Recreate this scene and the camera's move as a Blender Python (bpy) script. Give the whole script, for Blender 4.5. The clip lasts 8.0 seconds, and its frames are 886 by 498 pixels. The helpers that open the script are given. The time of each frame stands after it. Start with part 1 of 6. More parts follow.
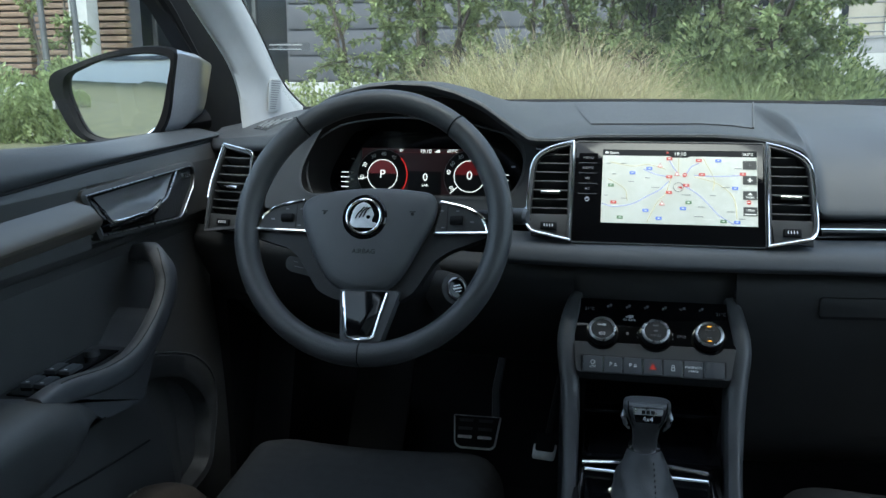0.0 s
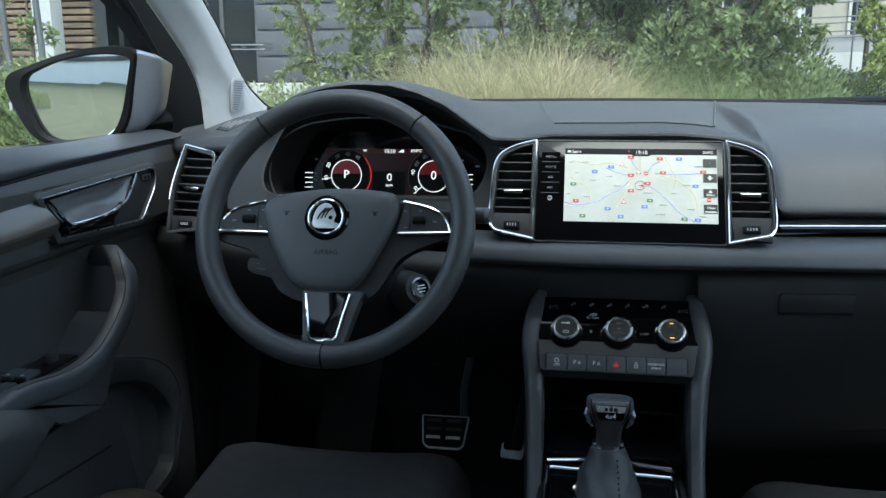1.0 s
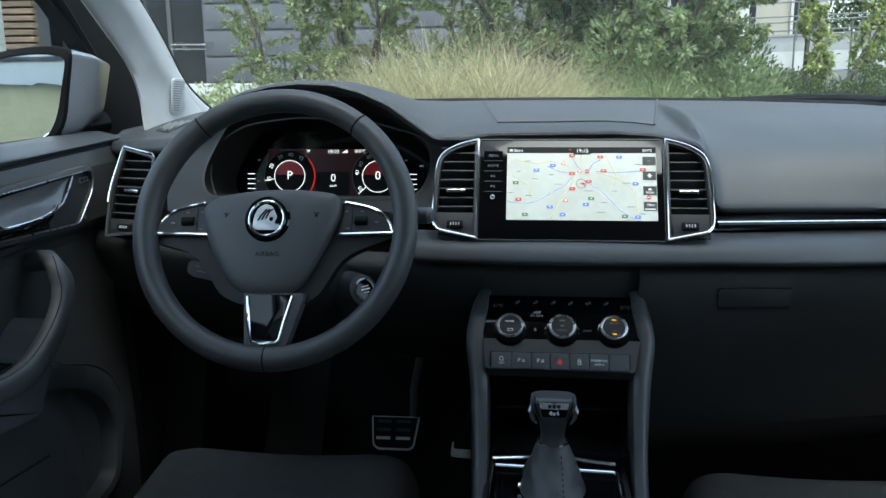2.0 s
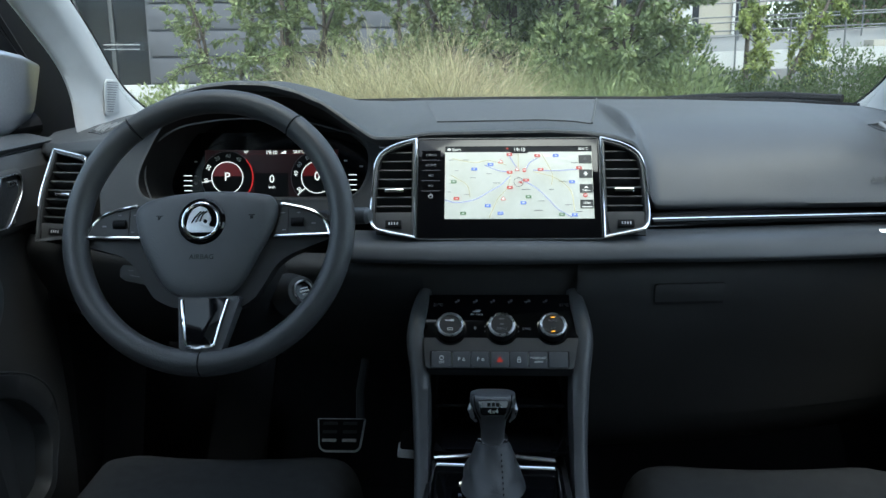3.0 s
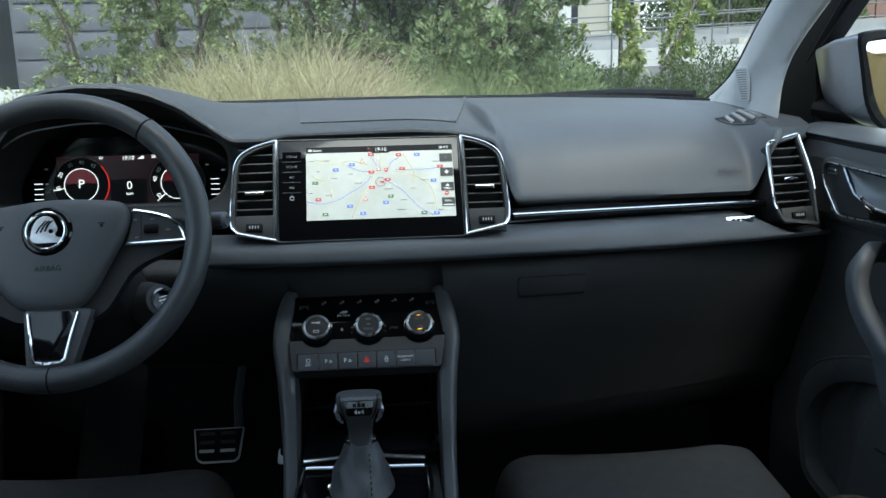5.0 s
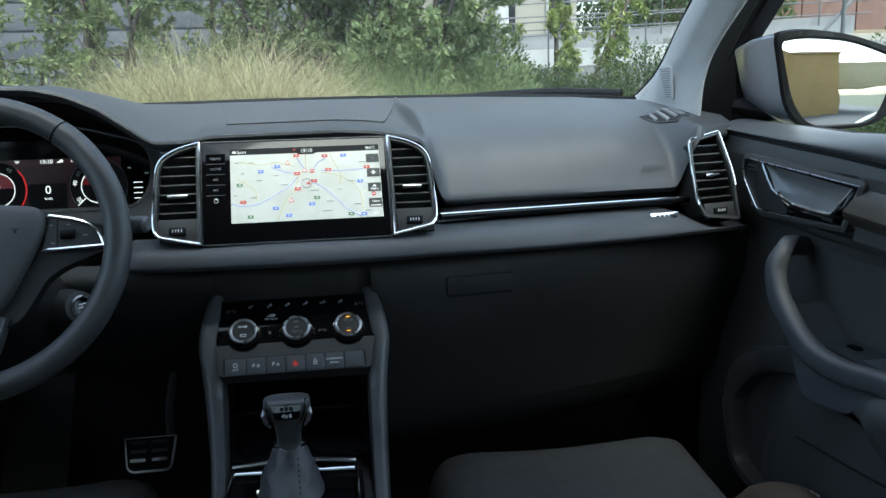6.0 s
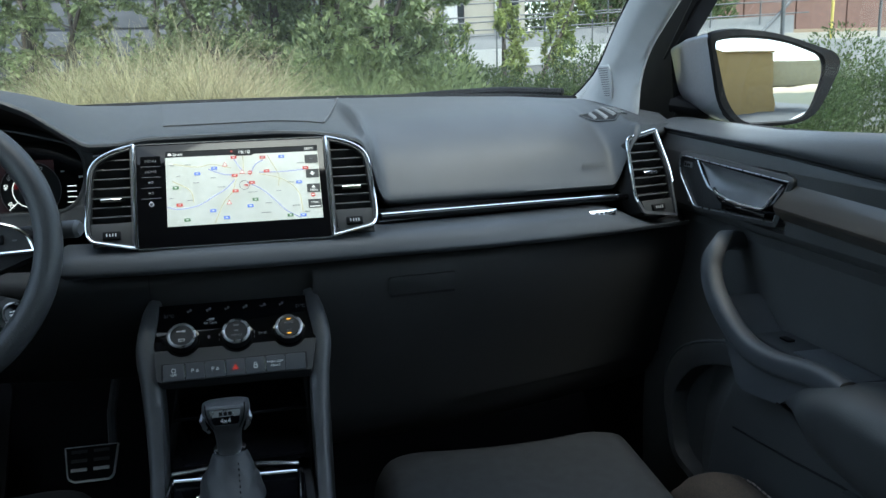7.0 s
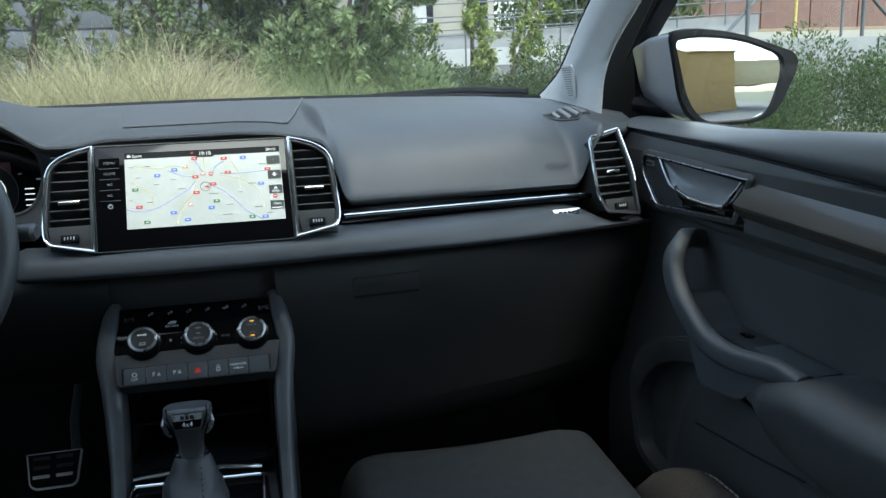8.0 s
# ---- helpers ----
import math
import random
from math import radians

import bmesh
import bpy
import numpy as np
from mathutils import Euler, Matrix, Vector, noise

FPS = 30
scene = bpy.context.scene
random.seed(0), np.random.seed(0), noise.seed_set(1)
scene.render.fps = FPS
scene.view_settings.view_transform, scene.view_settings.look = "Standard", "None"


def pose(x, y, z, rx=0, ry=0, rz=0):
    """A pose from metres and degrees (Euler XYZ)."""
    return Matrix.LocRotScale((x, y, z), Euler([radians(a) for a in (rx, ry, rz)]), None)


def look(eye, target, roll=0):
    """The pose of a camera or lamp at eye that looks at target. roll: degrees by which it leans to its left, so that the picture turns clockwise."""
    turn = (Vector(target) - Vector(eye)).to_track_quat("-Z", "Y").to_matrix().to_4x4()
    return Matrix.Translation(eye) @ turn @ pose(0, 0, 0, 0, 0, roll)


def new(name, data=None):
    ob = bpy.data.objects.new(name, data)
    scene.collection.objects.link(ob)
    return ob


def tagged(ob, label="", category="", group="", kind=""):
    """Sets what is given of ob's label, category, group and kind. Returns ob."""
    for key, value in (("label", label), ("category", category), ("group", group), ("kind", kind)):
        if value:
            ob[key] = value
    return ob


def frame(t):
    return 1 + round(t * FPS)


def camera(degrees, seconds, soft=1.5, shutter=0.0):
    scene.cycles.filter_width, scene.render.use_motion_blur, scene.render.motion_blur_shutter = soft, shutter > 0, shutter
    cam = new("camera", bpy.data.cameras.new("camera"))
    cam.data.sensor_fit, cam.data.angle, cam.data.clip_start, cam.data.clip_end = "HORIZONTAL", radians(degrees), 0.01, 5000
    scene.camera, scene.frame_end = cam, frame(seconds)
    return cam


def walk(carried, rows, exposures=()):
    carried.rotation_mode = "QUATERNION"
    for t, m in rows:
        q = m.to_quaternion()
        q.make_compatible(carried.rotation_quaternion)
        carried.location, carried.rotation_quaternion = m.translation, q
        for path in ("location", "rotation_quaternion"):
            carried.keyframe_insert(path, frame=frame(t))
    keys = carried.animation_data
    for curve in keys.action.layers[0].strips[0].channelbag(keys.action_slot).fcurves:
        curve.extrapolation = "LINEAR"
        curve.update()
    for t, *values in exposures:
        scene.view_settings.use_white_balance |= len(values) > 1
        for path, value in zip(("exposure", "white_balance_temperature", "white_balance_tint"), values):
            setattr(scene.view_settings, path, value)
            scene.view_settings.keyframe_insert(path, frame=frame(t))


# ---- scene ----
cam = camera(55.0, 8.0)
PATH = [
    (0, (-0.0722, 0.058, 1.2036), (-0.4418, 1.9794, 0.7896), -0.2),
    (0.5, (-0.0678, 0.0592, 1.2033), (-0.4132, 1.9852, 0.7895), -0.24),
    (1, (-0.0612, 0.0621, 1.2027), (-0.3662, 1.9949, 0.7888), -0.34),
    (1.5, (-0.0541, 0.0641, 1.2025), (-0.3087, 2.0041, 0.7882), -0.43),
    (3, (-0.0277, 0.0693, 1.2007), (-0.117, 2.0237, 0.7856), -0.66),
    (3.5, (-0.0179, 0.0692, 1.2006), (-0.0518, 2.0253, 0.7853), -0.8),
    (4, (-0.0079, 0.07, 1.2), (0.0209, 2.026, 0.7838), -0.92),
    (4.5, (0.0027, 0.0687, 1.1997), (0.0936, 2.0226, 0.7825), -1.07),
    (6, (0.0347, 0.0657, 1.1992), (0.3236, 1.9992, 0.7776), -1.43),
    (6.5, (0.0434, 0.0642, 1.1991), (0.3887, 1.9882, 0.7759), -1.48),
    (7, (0.0516, 0.0617, 1.199), (0.4481, 1.9754, 0.7741), -1.64),
    (7.5, (0.0583, 0.0599, 1.1986), (0.4928, 1.9651, 0.7726), -1.75),
    (8, (0.0624, 0.0592, 1.1988), (0.5235, 1.9579, 0.7719), -1.76),
]
walk(cam, [(t, look(e, g, r)) for t, e, g, r in PATH], [(0, 2.08, 6150, -3), (8, 2.08, 6150, -3)])

# ---- light: a bright, softly overcast day ----
world = bpy.data.worlds.new("sky")
scene.world = world
world.use_nodes = True
wn = world.node_tree
sky = wn.nodes.new("ShaderNodeTexSky")
sky.sky_type, sky.sun_disc = "NISHITA", False
sky.sun_elevation, sky.sun_rotation = radians(61), radians(168)
sky.air_density, sky.dust_density, sky.ozone_density = 1.0, 2.4, 1.2
wn.nodes["Background"].inputs[1].default_value = 0.15
veil = wn.nodes.new("ShaderNodeHueSaturation")  # thin cloud takes most of the blue
veil.inputs["Saturation"].default_value = 0.74
wn.links.new(sky.outputs[0], veil.inputs["Color"])
wn.links.new(veil.outputs[0], wn.nodes["Background"].inputs[0])
sun = new("sun", bpy.data.lights.new("sun", "SUN"))
sun.data.energy, sun.data.angle, sun.data.color = 0.8, radians(40), (1.0, 0.97, 0.92)
sun.matrix_world = look((0, 0, 30), (-0.12 * 25, 0.55 * 25, 30 - 25))


# ---- materials ----
def material(name, color, rough=0.5, metal=0.0, spread=0.12, scale=40, bump=0.0, bump_scale=400, coat=0.0, spec=0.5, emit=0.0, island=0.0, color2=None, stretch=(1, 1, 1)):
    m = bpy.data.materials.new(name)
    m.use_nodes = True
    nt = m.node_tree
    N, L = nt.nodes, nt.links
    b = N["Principled BSDF"]
    b.inputs["Roughness"].default_value, b.inputs["Metallic"].default_value = rough, metal
    b.inputs["Coat Weight"].default_value = coat
    b.inputs["Coat Roughness"].default_value = 0.06
    b.inputs["Specular IOR Level"].default_value = spec
    co = N.new("ShaderNodeTexCoord")
    mp = N.new("ShaderNodeMapping")
    mp.inputs["Scale"].default_value = stretch
    L.new(co.outputs["Object"], mp.inputs["Vector"])
    no = N.new("ShaderNodeTexNoise")
    no.inputs["Scale"].default_value, no.inputs["Detail"].default_value = scale, 5
    L.new(mp.outputs[0], no.inputs["Vector"])
    ra = N.new("ShaderNodeValToRGB")
    ra.color_ramp.elements[0].position, ra.color_ramp.elements[1].position = 0.3, 0.7
    c2 = color2 or tuple(min(1, c * (1 + spread)) for c in color)
    c1 = color if color2 else tuple(c * (1 - spread) for c in color)
    ra.color_ramp.elements[0].color, ra.color_ramp.elements[1].color = (*c1, 1), (*c2, 1)
    L.new(no.outputs["Fac"], ra.inputs[0])
    out = ra.outputs[0]
    if island:
        ge = N.new("ShaderNodeNewGeometry")
        hs = N.new("ShaderNodeHueSaturation")
        mr = N.new("ShaderNodeMapRange")
        mr.inputs["To Min"].default_value, mr.inputs["To Max"].default_value = 1 - island, 1 + island
        L.new(ge.outputs["Random Per Island"], mr.inputs["Value"])
        L.new(mr.outputs[0], hs.inputs["Value"])
        L.new(out, hs.inputs["Color"])
        out = hs.outputs[0]
    L.new(out, b.inputs["Base Color"])
    rr = N.new("ShaderNodeMapRange")
    rr.inputs["To Min"].default_value, rr.inputs["To Max"].default_value = max(0.02, rough * 0.88), min(1, rough * 1.12)
    L.new(no.outputs["Fac"], rr.inputs["Value"])
    L.new(rr.outputs[0], b.inputs["Roughness"])
    if bump:
        bn = N.new("ShaderNodeTexNoise")
        bn.inputs["Scale"].default_value, bn.inputs["Detail"].default_value = bump_scale, 3
        L.new(mp.outputs[0], bn.inputs["Vector"])
        bu = N.new("ShaderNodeBump")
        bu.inputs["Strength"].default_value, bu.inputs["Distance"].default_value = bump, 0.001
        L.new(bn.outputs["Fac"], bu.inputs["Height"])
        L.new(bu.outputs[0], b.inputs["Normal"])
    if emit:
        L.new(out, b.inputs["Emission Color"])
        b.inputs["Emission Strength"].default_value = emit * 0.34
    return m


GLOW = 0.34  # brightness of the lit displays


def glowing(name, color, strength):
    m = bpy.data.materials.new(name)
    m.use_nodes = True
    b = m.node_tree.nodes["Principled BSDF"]
    b.inputs["Base Color"].default_value = (0.01, 0.01, 0.01, 1)
    b.inputs["Roughness"].default_value = 0.3
    b.inputs["Emission Color"].default_value = (*color, 1)
    b.inputs["Emission Strength"].default_value = strength * GLOW
    return m


def clear_glass(name, gloss, tint=(1, 1, 1)):
    m = bpy.data.materials.new(name)
    m.use_nodes = True
    nt = m.node_tree
    N, L = nt.nodes, nt.links
    N.remove(N["Principled BSDF"])
    tr, gl, mx, fr, mu = (N.new("ShaderNode" + k) for k in ("BsdfTransparent", "BsdfGlossy", "MixShader", "Fresnel", "Math"))
    tr.inputs[0].default_value = (*tint, 1)
    gl.inputs["Roughness"].default_value = 0.01
    fr.inputs[0].default_value = 1.35
    mu.operation = "MULTIPLY"
    mu.inputs[1].default_value = gloss
    L.new(fr.outputs[0], mu.inputs[0])
    L.new(mu.outputs[0], mx.inputs[0])
    L.new(tr.outputs[0], mx.inputs[1])
    L.new(gl.outputs[0], mx.inputs[2])
    L.new(mx.outputs[0], N["Material Output"].inputs[0])
    return m


DASH = material("soft_touch_dash", (0.053, 0.057, 0.063), 0.5, bump=0.35, bump_scale=700, scale=9)
HARD = material("hard_black_plastic", (0.029, 0.030, 0.031), 0.55, bump=0.3, bump_scale=900, scale=14)
SATIN = material("satin_grey_plastic", (0.069, 0.0718, 0.0773), 0.38, scale=20)
GLOSS = material("piano_black", (0.004, 0.004, 0.005), 0.07, scale=30, spec=0.3)
MATTE = material("matte_black", (0.006, 0.006, 0.007), 0.8, scale=30)
CHROME = material("chrome", (0.82, 0.83, 0.85), 0.09, 1.0, spread=0.03)
STEEL = material("brushed_steel", (0.55, 0.56, 0.58), 0.28, 1.0, spread=0.08, scale=120)
LEATHER = material("black_leather", (0.056, 0.057, 0.060), 0.42, bump=0.45, bump_scale=520, scale=16)
HUBSKIN = material("airbag_skin", (0.076, 0.078, 0.083), 0.48, bump=0.3, bump_scale=650, scale=12)
FABRIC = material("black_seat_cloth", (0.046, 0.048, 0.051), 0.9, bump=0.6, bump_scale=1100, scale=60, spec=0.2)
CARPET = material("black_carpet", (0.0124, 0.0124, 0.0138), 0.95, bump=0.8, bump_scale=500, scale=50, spec=0.1)
PILLAR = material("light_grey_pillar_cover", (0.50, 0.505, 0.51), 0.75, bump=0.2, bump_scale=800, scale=20, spread=0.05)
LINER = material("light_headliner", (0.44, 0.44, 0.43), 0.9, bump=0.3, bump_scale=700, scale=20, spread=0.05)
PEDAL = material("ground_steel", (0.66, 0.67, 0.68), 0.35, 0.3, spread=0.1, scale=120)
SLATGREY = material("grey_vent_slats", (0.19, 0.195, 0.20), 0.5)
RUBBER = material("black_rubber", (0.007, 0.007, 0.008), 0.6, scale=30, spec=0.15)
# hard plastic darkened: holds the column's shade, mutes reflections on spokes and knobs
DARKENED_PLASTIC = material("darkened_hard_plastic", (0.014, 0.014, 0.015), 0.6, bump=0.3, bump_scale=900, scale=14)
DOORSKIN = material("door_grain_plastic", (0.062, 0.062, 0.062), 0.48, bump=0.35, bump_scale=620, scale=12)
STITCH = material("pale_thread", (0.42, 0.38, 0.32), 0.8)
INK = material("printed_white", (0.75, 0.75, 0.75), 0.6)
INK_DIM = material("printed_grey", (0.16, 0.16, 0.17), 0.6)
PAINT = material("silver_car_paint", (0.46, 0.48, 0.52), 0.3, 0.75, spread=0.05, scale=300, coat=0.6)
MIRROR = material("mirror", (0.84, 0.86, 0.88), 0.02, 1.0, spread=0.0)
SCREEN_GLASS = clear_glass("windscreen_glass", 0.14, (0.95, 0.97, 0.96))


# ---- mesh helpers ----
def thing(name, at, label, category, group="", kind=""):
    e = new(name)
    e.location = at
    e.empty_display_size = 0.05
    return tagged(e, label, category, group, kind)


def finish(name, bm, mat, smooth=35):
    bmesh.ops.recalc_face_normals(bm, faces=bm.faces)
    me = bpy.data.meshes.new(name)
    bm.to_mesh(me)
    bm.free()
    me.materials.append(mat)
    if smooth:
        me.polygons.foreach_set("use_smooth", [True] * len(me.polygons))
        me.set_sharp_from_angle(angle=radians(smooth))
    return new(name, me)


def under(ob, parent):
    ob.parent = parent
    if parent.type == "EMPTY":
        ob.matrix_parent_inverse = Matrix.Translation(parent.location).inverted()
    return ob


def part(name, bm, material, parent, label="", smooth=35):
    ob = under(finish(name, bm, material, smooth), parent)
    return tagged(ob, label)


def solo(name, bm, material, label, category, group="", kind="", smooth=35):
    return tagged(finish(name, bm, material, smooth), label, category, group, kind)


def plane_at(origin, right, up):
    r, u = Vector(right).normalized(), Vector(up).normalized()
    n = r.cross(u).normalized()
    u = n.cross(r)
    m = Matrix((r, u, n)).transposed().to_4x4()
    m.translation = origin
    return m


def box(x0, x1, y0, y1, z0, z1, bevel=0.0, m=None, bm=None):
    own = bm is None
    bm = bm or bmesh.new()
    vs = bmesh.ops.create_cube(bm, size=1)["verts"]
    for v in vs:
        v.co = Vector(((x0 + x1) / 2 + v.co.x * (x1 - x0), (y0 + y1) / 2 + v.co.y * (y1 - y0), (z0 + z1) / 2 + v.co.z * (z1 - z0)))
    if m is not None:
        for v in vs:
            v.co = m @ v.co
    if bevel:
        es = {e for v in vs for e in v.link_edges}
        bmesh.ops.bevel(bm, geom=list(es), offset=bevel, segments=2, affect="EDGES", profile=0.6)
    return bm


def prism(outline, m, depth, bevel=0.0, bm=None, seg=2):
    """A slab with that outline in the plane of m, from the plane to depth along its normal."""
    bm = bm or bmesh.new()
    lo = [bm.verts.new(m @ Vector((a, b, 0))) for a, b in outline]
    hi = [bm.verts.new(m @ Vector((a, b, depth))) for a, b in outline]
    n = len(outline)
    bm.faces.new(lo[::-1])
    top = bm.faces.new(hi)
    for i in range(n):
        bm.faces.new((lo[i], lo[(i + 1) % n], hi[(i + 1) % n], hi[i]))
    if bevel:
        bmesh.ops.bevel(bm, geom=list(top.edges), offset=bevel, segments=seg, affect="EDGES", profile=0.6)
    return bm


def frame_ring(outer, inner, m, depth, bm=None, z0=0.0):
    """A flat ring between two outlines of as many points."""
    bm = bm or bmesh.new()
    rows = [[bm.verts.new(m @ Vector((a, b, c))) for a, b in o] for o, c in ((outer, z0), (outer, z0 + depth), (inner, z0 + depth), (inner, z0))]
    n = len(outer)
    for k in range(4):
        for i in range(n):
            bm.faces.new((rows[k][i], rows[k][(i + 1) % n], rows[(k + 1) % 4][(i + 1) % n], rows[(k + 1) % 4][i]))
    return bm


def loft(rows, closed=False, caps=False, bm=None):
    bm = bm or bmesh.new()
    vs = [[bm.verts.new(p) for p in r] for r in rows]
    n = len(rows[0])
    for a, b in zip(vs, vs[1:]):
        for i in range(n if closed else n - 1):
            bm.faces.new((a[i], a[(i + 1) % n], b[(i + 1) % n], b[i]))
    if caps:
        bm.faces.new(vs[0][::-1])
        bm.faces.new(vs[-1])
    return bm


def tube(path, radius, sides=10, closed=False, bm=None, squash=1.0, hint=(0, 0, 1)):
    """A round bar along a path; radius may be one number or one for each point."""
    pts = [Vector(p) for p in path]
    n = len(pts)
    rows = []
    if closed:
        flat = (pts[n // 3] - pts[0]).cross(pts[2 * n // 3] - pts[0])
        hint = flat.normalized() if flat.length > 1e-9 else hint
    for i, p in enumerate(pts):
        a = pts[(i - 1) % n] if closed or i else p
        b = pts[(i + 1) % n] if closed or i < n - 1 else p
        t = (b - a).normalized()
        s = t.cross(Vector(hint))
        if s.length < 1e-4:
            s = t.cross(Vector((1, 0, 0)))
        s.normalize()
        u = s.cross(t)
        r = radius[i] if isinstance(radius, (list, tuple)) else radius
        rows.append([p + s * (r * math.cos(k * math.tau / sides)) + u * (r * squash * math.sin(k * math.tau / sides)) for k in range(sides)])
    if closed:
        rows.append(rows[0])
        b = loft(rows, True, False, bm)
        bmesh.ops.remove_doubles(b, verts=b.verts, dist=1e-6)
        return b
    return loft(rows, True, True, bm)


def smooth_path(points, steps=8, closed=False):
    """A curve through the points."""
    P = [Vector(p) if len(p) == 3 else Vector((p[0], p[1], 0)) for p in points]
    n, out = len(P), []
    for i in range(n if closed else n - 1):
        a, b = P[i], P[(i + 1) % n]
        p = P[(i - 1) % n] if closed or i else a * 2 - b
        q = P[(i + 2) % n] if closed or i < n - 2 else b * 2 - a
        for k in range(steps):
            t = k / steps
            out.append(0.5 * (2 * a + (b - p) * t + (2 * p - 5 * a + 4 * b - q) * t * t + (3 * a - p - 3 * b + q) * t ** 3))
    if not closed:
        out.append(P[-1])
    return out


def rounded(points, r, steps=4):
    """An outline with rounded corners; r one number or one for each corner."""
    n, out = len(points), []
    for i, p in enumerate(points):
        p, a, b = Vector(p), Vector(points[i - 1]), Vector(points[(i + 1) % n])
        rr = r[i] if isinstance(r, (list, tuple)) else r
        da, db = a - p, b - p
        s = p + da.normalized() * min(rr, da.length * 0.49)
        e = p + db.normalized() * min(rr, db.length * 0.49)
        for k in range(steps + 1):
            t = k / steps
            q = s.lerp(p, t).lerp(p.lerp(e, t), t)
            out.append((q.x, q.y))
    return out


def rect(x0, x1, y0, y1, r=0.0, steps=4):
    c = [(x0, y0), (x1, y0), (x1, y1), (x0, y1)]
    return rounded(c, r, steps) if r else c


def grown(outline, d):
    """The outline moved outwards by d (counter-clockwise outlines)."""
    n, out = len(outline), []
    area = sum(outline[i - 1][0] * outline[i][1] - outline[i][0] * outline[i - 1][1] for i in range(n))
    d = d if area > 0 else -d
    for i in range(n):
        a, p, b = Vector(outline[i - 1]), Vector(outline[i]), Vector(outline[(i + 1) % n])
        t = (b - a).normalized()
        out.append((p.x + t.y * d, p.y - t.x * d))
    return out


def disc(r, n=32, cx=0.0, cy=0.0, a0=0.0, a1=math.tau):
    full = abs(a1 - a0 - math.tau) < 1e-6
    k = n if full else n + 1
    return [(cx + r * math.cos(a0 + (a1 - a0) * i / n), cy + r * math.sin(a0 + (a1 - a0) * i / n)) for i in range(k)]


def turned(profile, m, n=32, bm=None):
    """A turned body: (radius, height) rows round the normal of m."""
    return loft([[m @ Vector((r * math.cos(k * math.tau / n), r * math.sin(k * math.tau / n), h)) for k in range(n)] for r, h in profile], True, True, bm)


def lettering(name, text, m, size, mat, parent, depth=0.0003):
    cu = bpy.data.curves.new(name, "FONT")
    cu.body, cu.size, cu.align_x, cu.align_y, cu.extrude = text, size, "CENTER", "CENTER", depth
    tmp = new("tmp", cu)
    me = bpy.data.meshes.new_from_object(tmp)
    bpy.data.objects.remove(tmp)
    me.transform(m)
    me.materials.clear()
    me.materials.append(mat)
    return under(new(name, me), parent)


def shifted(m, a, b, c=0.0):
    return m @ Matrix.Translation((a, b, c))


def bars(name, spots, m, mat, parent, c=0.0, t=0.0004):
    """Plain bars (x, y, width, height) on a plane, as one printed mark."""
    bm = bmesh.new()
    for x, y, w, h in spots:
        box(x - w / 2, x + w / 2, y - h / 2, y + h / 2, c, c + t, m=m, bm=bm)
    return part(name, bm, mat, parent, smooth=0)


def knots(x, xs, vs):
    return float(np.interp(x, xs, vs))


def ease(a, b, x):
    t = min(1, max(0, (x - a) / (b - a)))
    return t * t * (3 - 2 * t)
# ---- dashboard ----
dash = thing("dashboard", (0, 1.3, 0.9), "dark grey soft-touch dashboard with black lower panels and chrome strip", "dashboard")
LIP_X = (-0.76, -0.70, -0.60, -0.56, -0.53, -0.49, -0.46, -0.42, -0.38, -0.33, -0.29, -0.25, -0.21, -0.18, -0.14, -0.10, 0.07, 0.12, 0.16, 0.19, 0.203, 0.213, 0.223, 0.30, 0.606, 0.624, 0.642, 0.70, 0.76)
LIP_Z = (1.076, 1.080, 1.088, 1.10, 1.128, 1.158, 1.172, 1.182, 1.186, 1.184, 1.174, 1.156, 1.128, 1.108, 1.108, 1.114, 1.116, 1.113, 1.107, 1.096, 1.062, 1.020, 1.008, 1.007, 1.005, 1.052, 1.086, 1.080, 1.076)
LIP_Y = (1.45, 1.40, 1.335, 1.30, 1.29, 1.285, 1.28, 1.28, 1.28, 1.28, 1.28, 1.28, 1.275, 1.268, 1.266, 1.266, 1.266, 1.266, 1.266, 1.268, 1.275, 1.285, 1.29, 1.305, 1.34, 1.338, 1.338, 1.40, 1.45)
BASE_X = (-0.76, -0.66, -0.56, -0.38, -0.14, 0.0, 0.14, 0.38, 0.56, 0.66, 0.76)
BASE_Y = (1.52, 1.66, 1.76, 1.86, 1.93, 1.95, 1.93, 1.86, 1.76, 1.66, 1.52)
BASE_Z = (1.10, 1.126, 1.131, 1.134, 1.134, 1.134, 1.134, 1.133, 1.13, 1.125, 1.10)


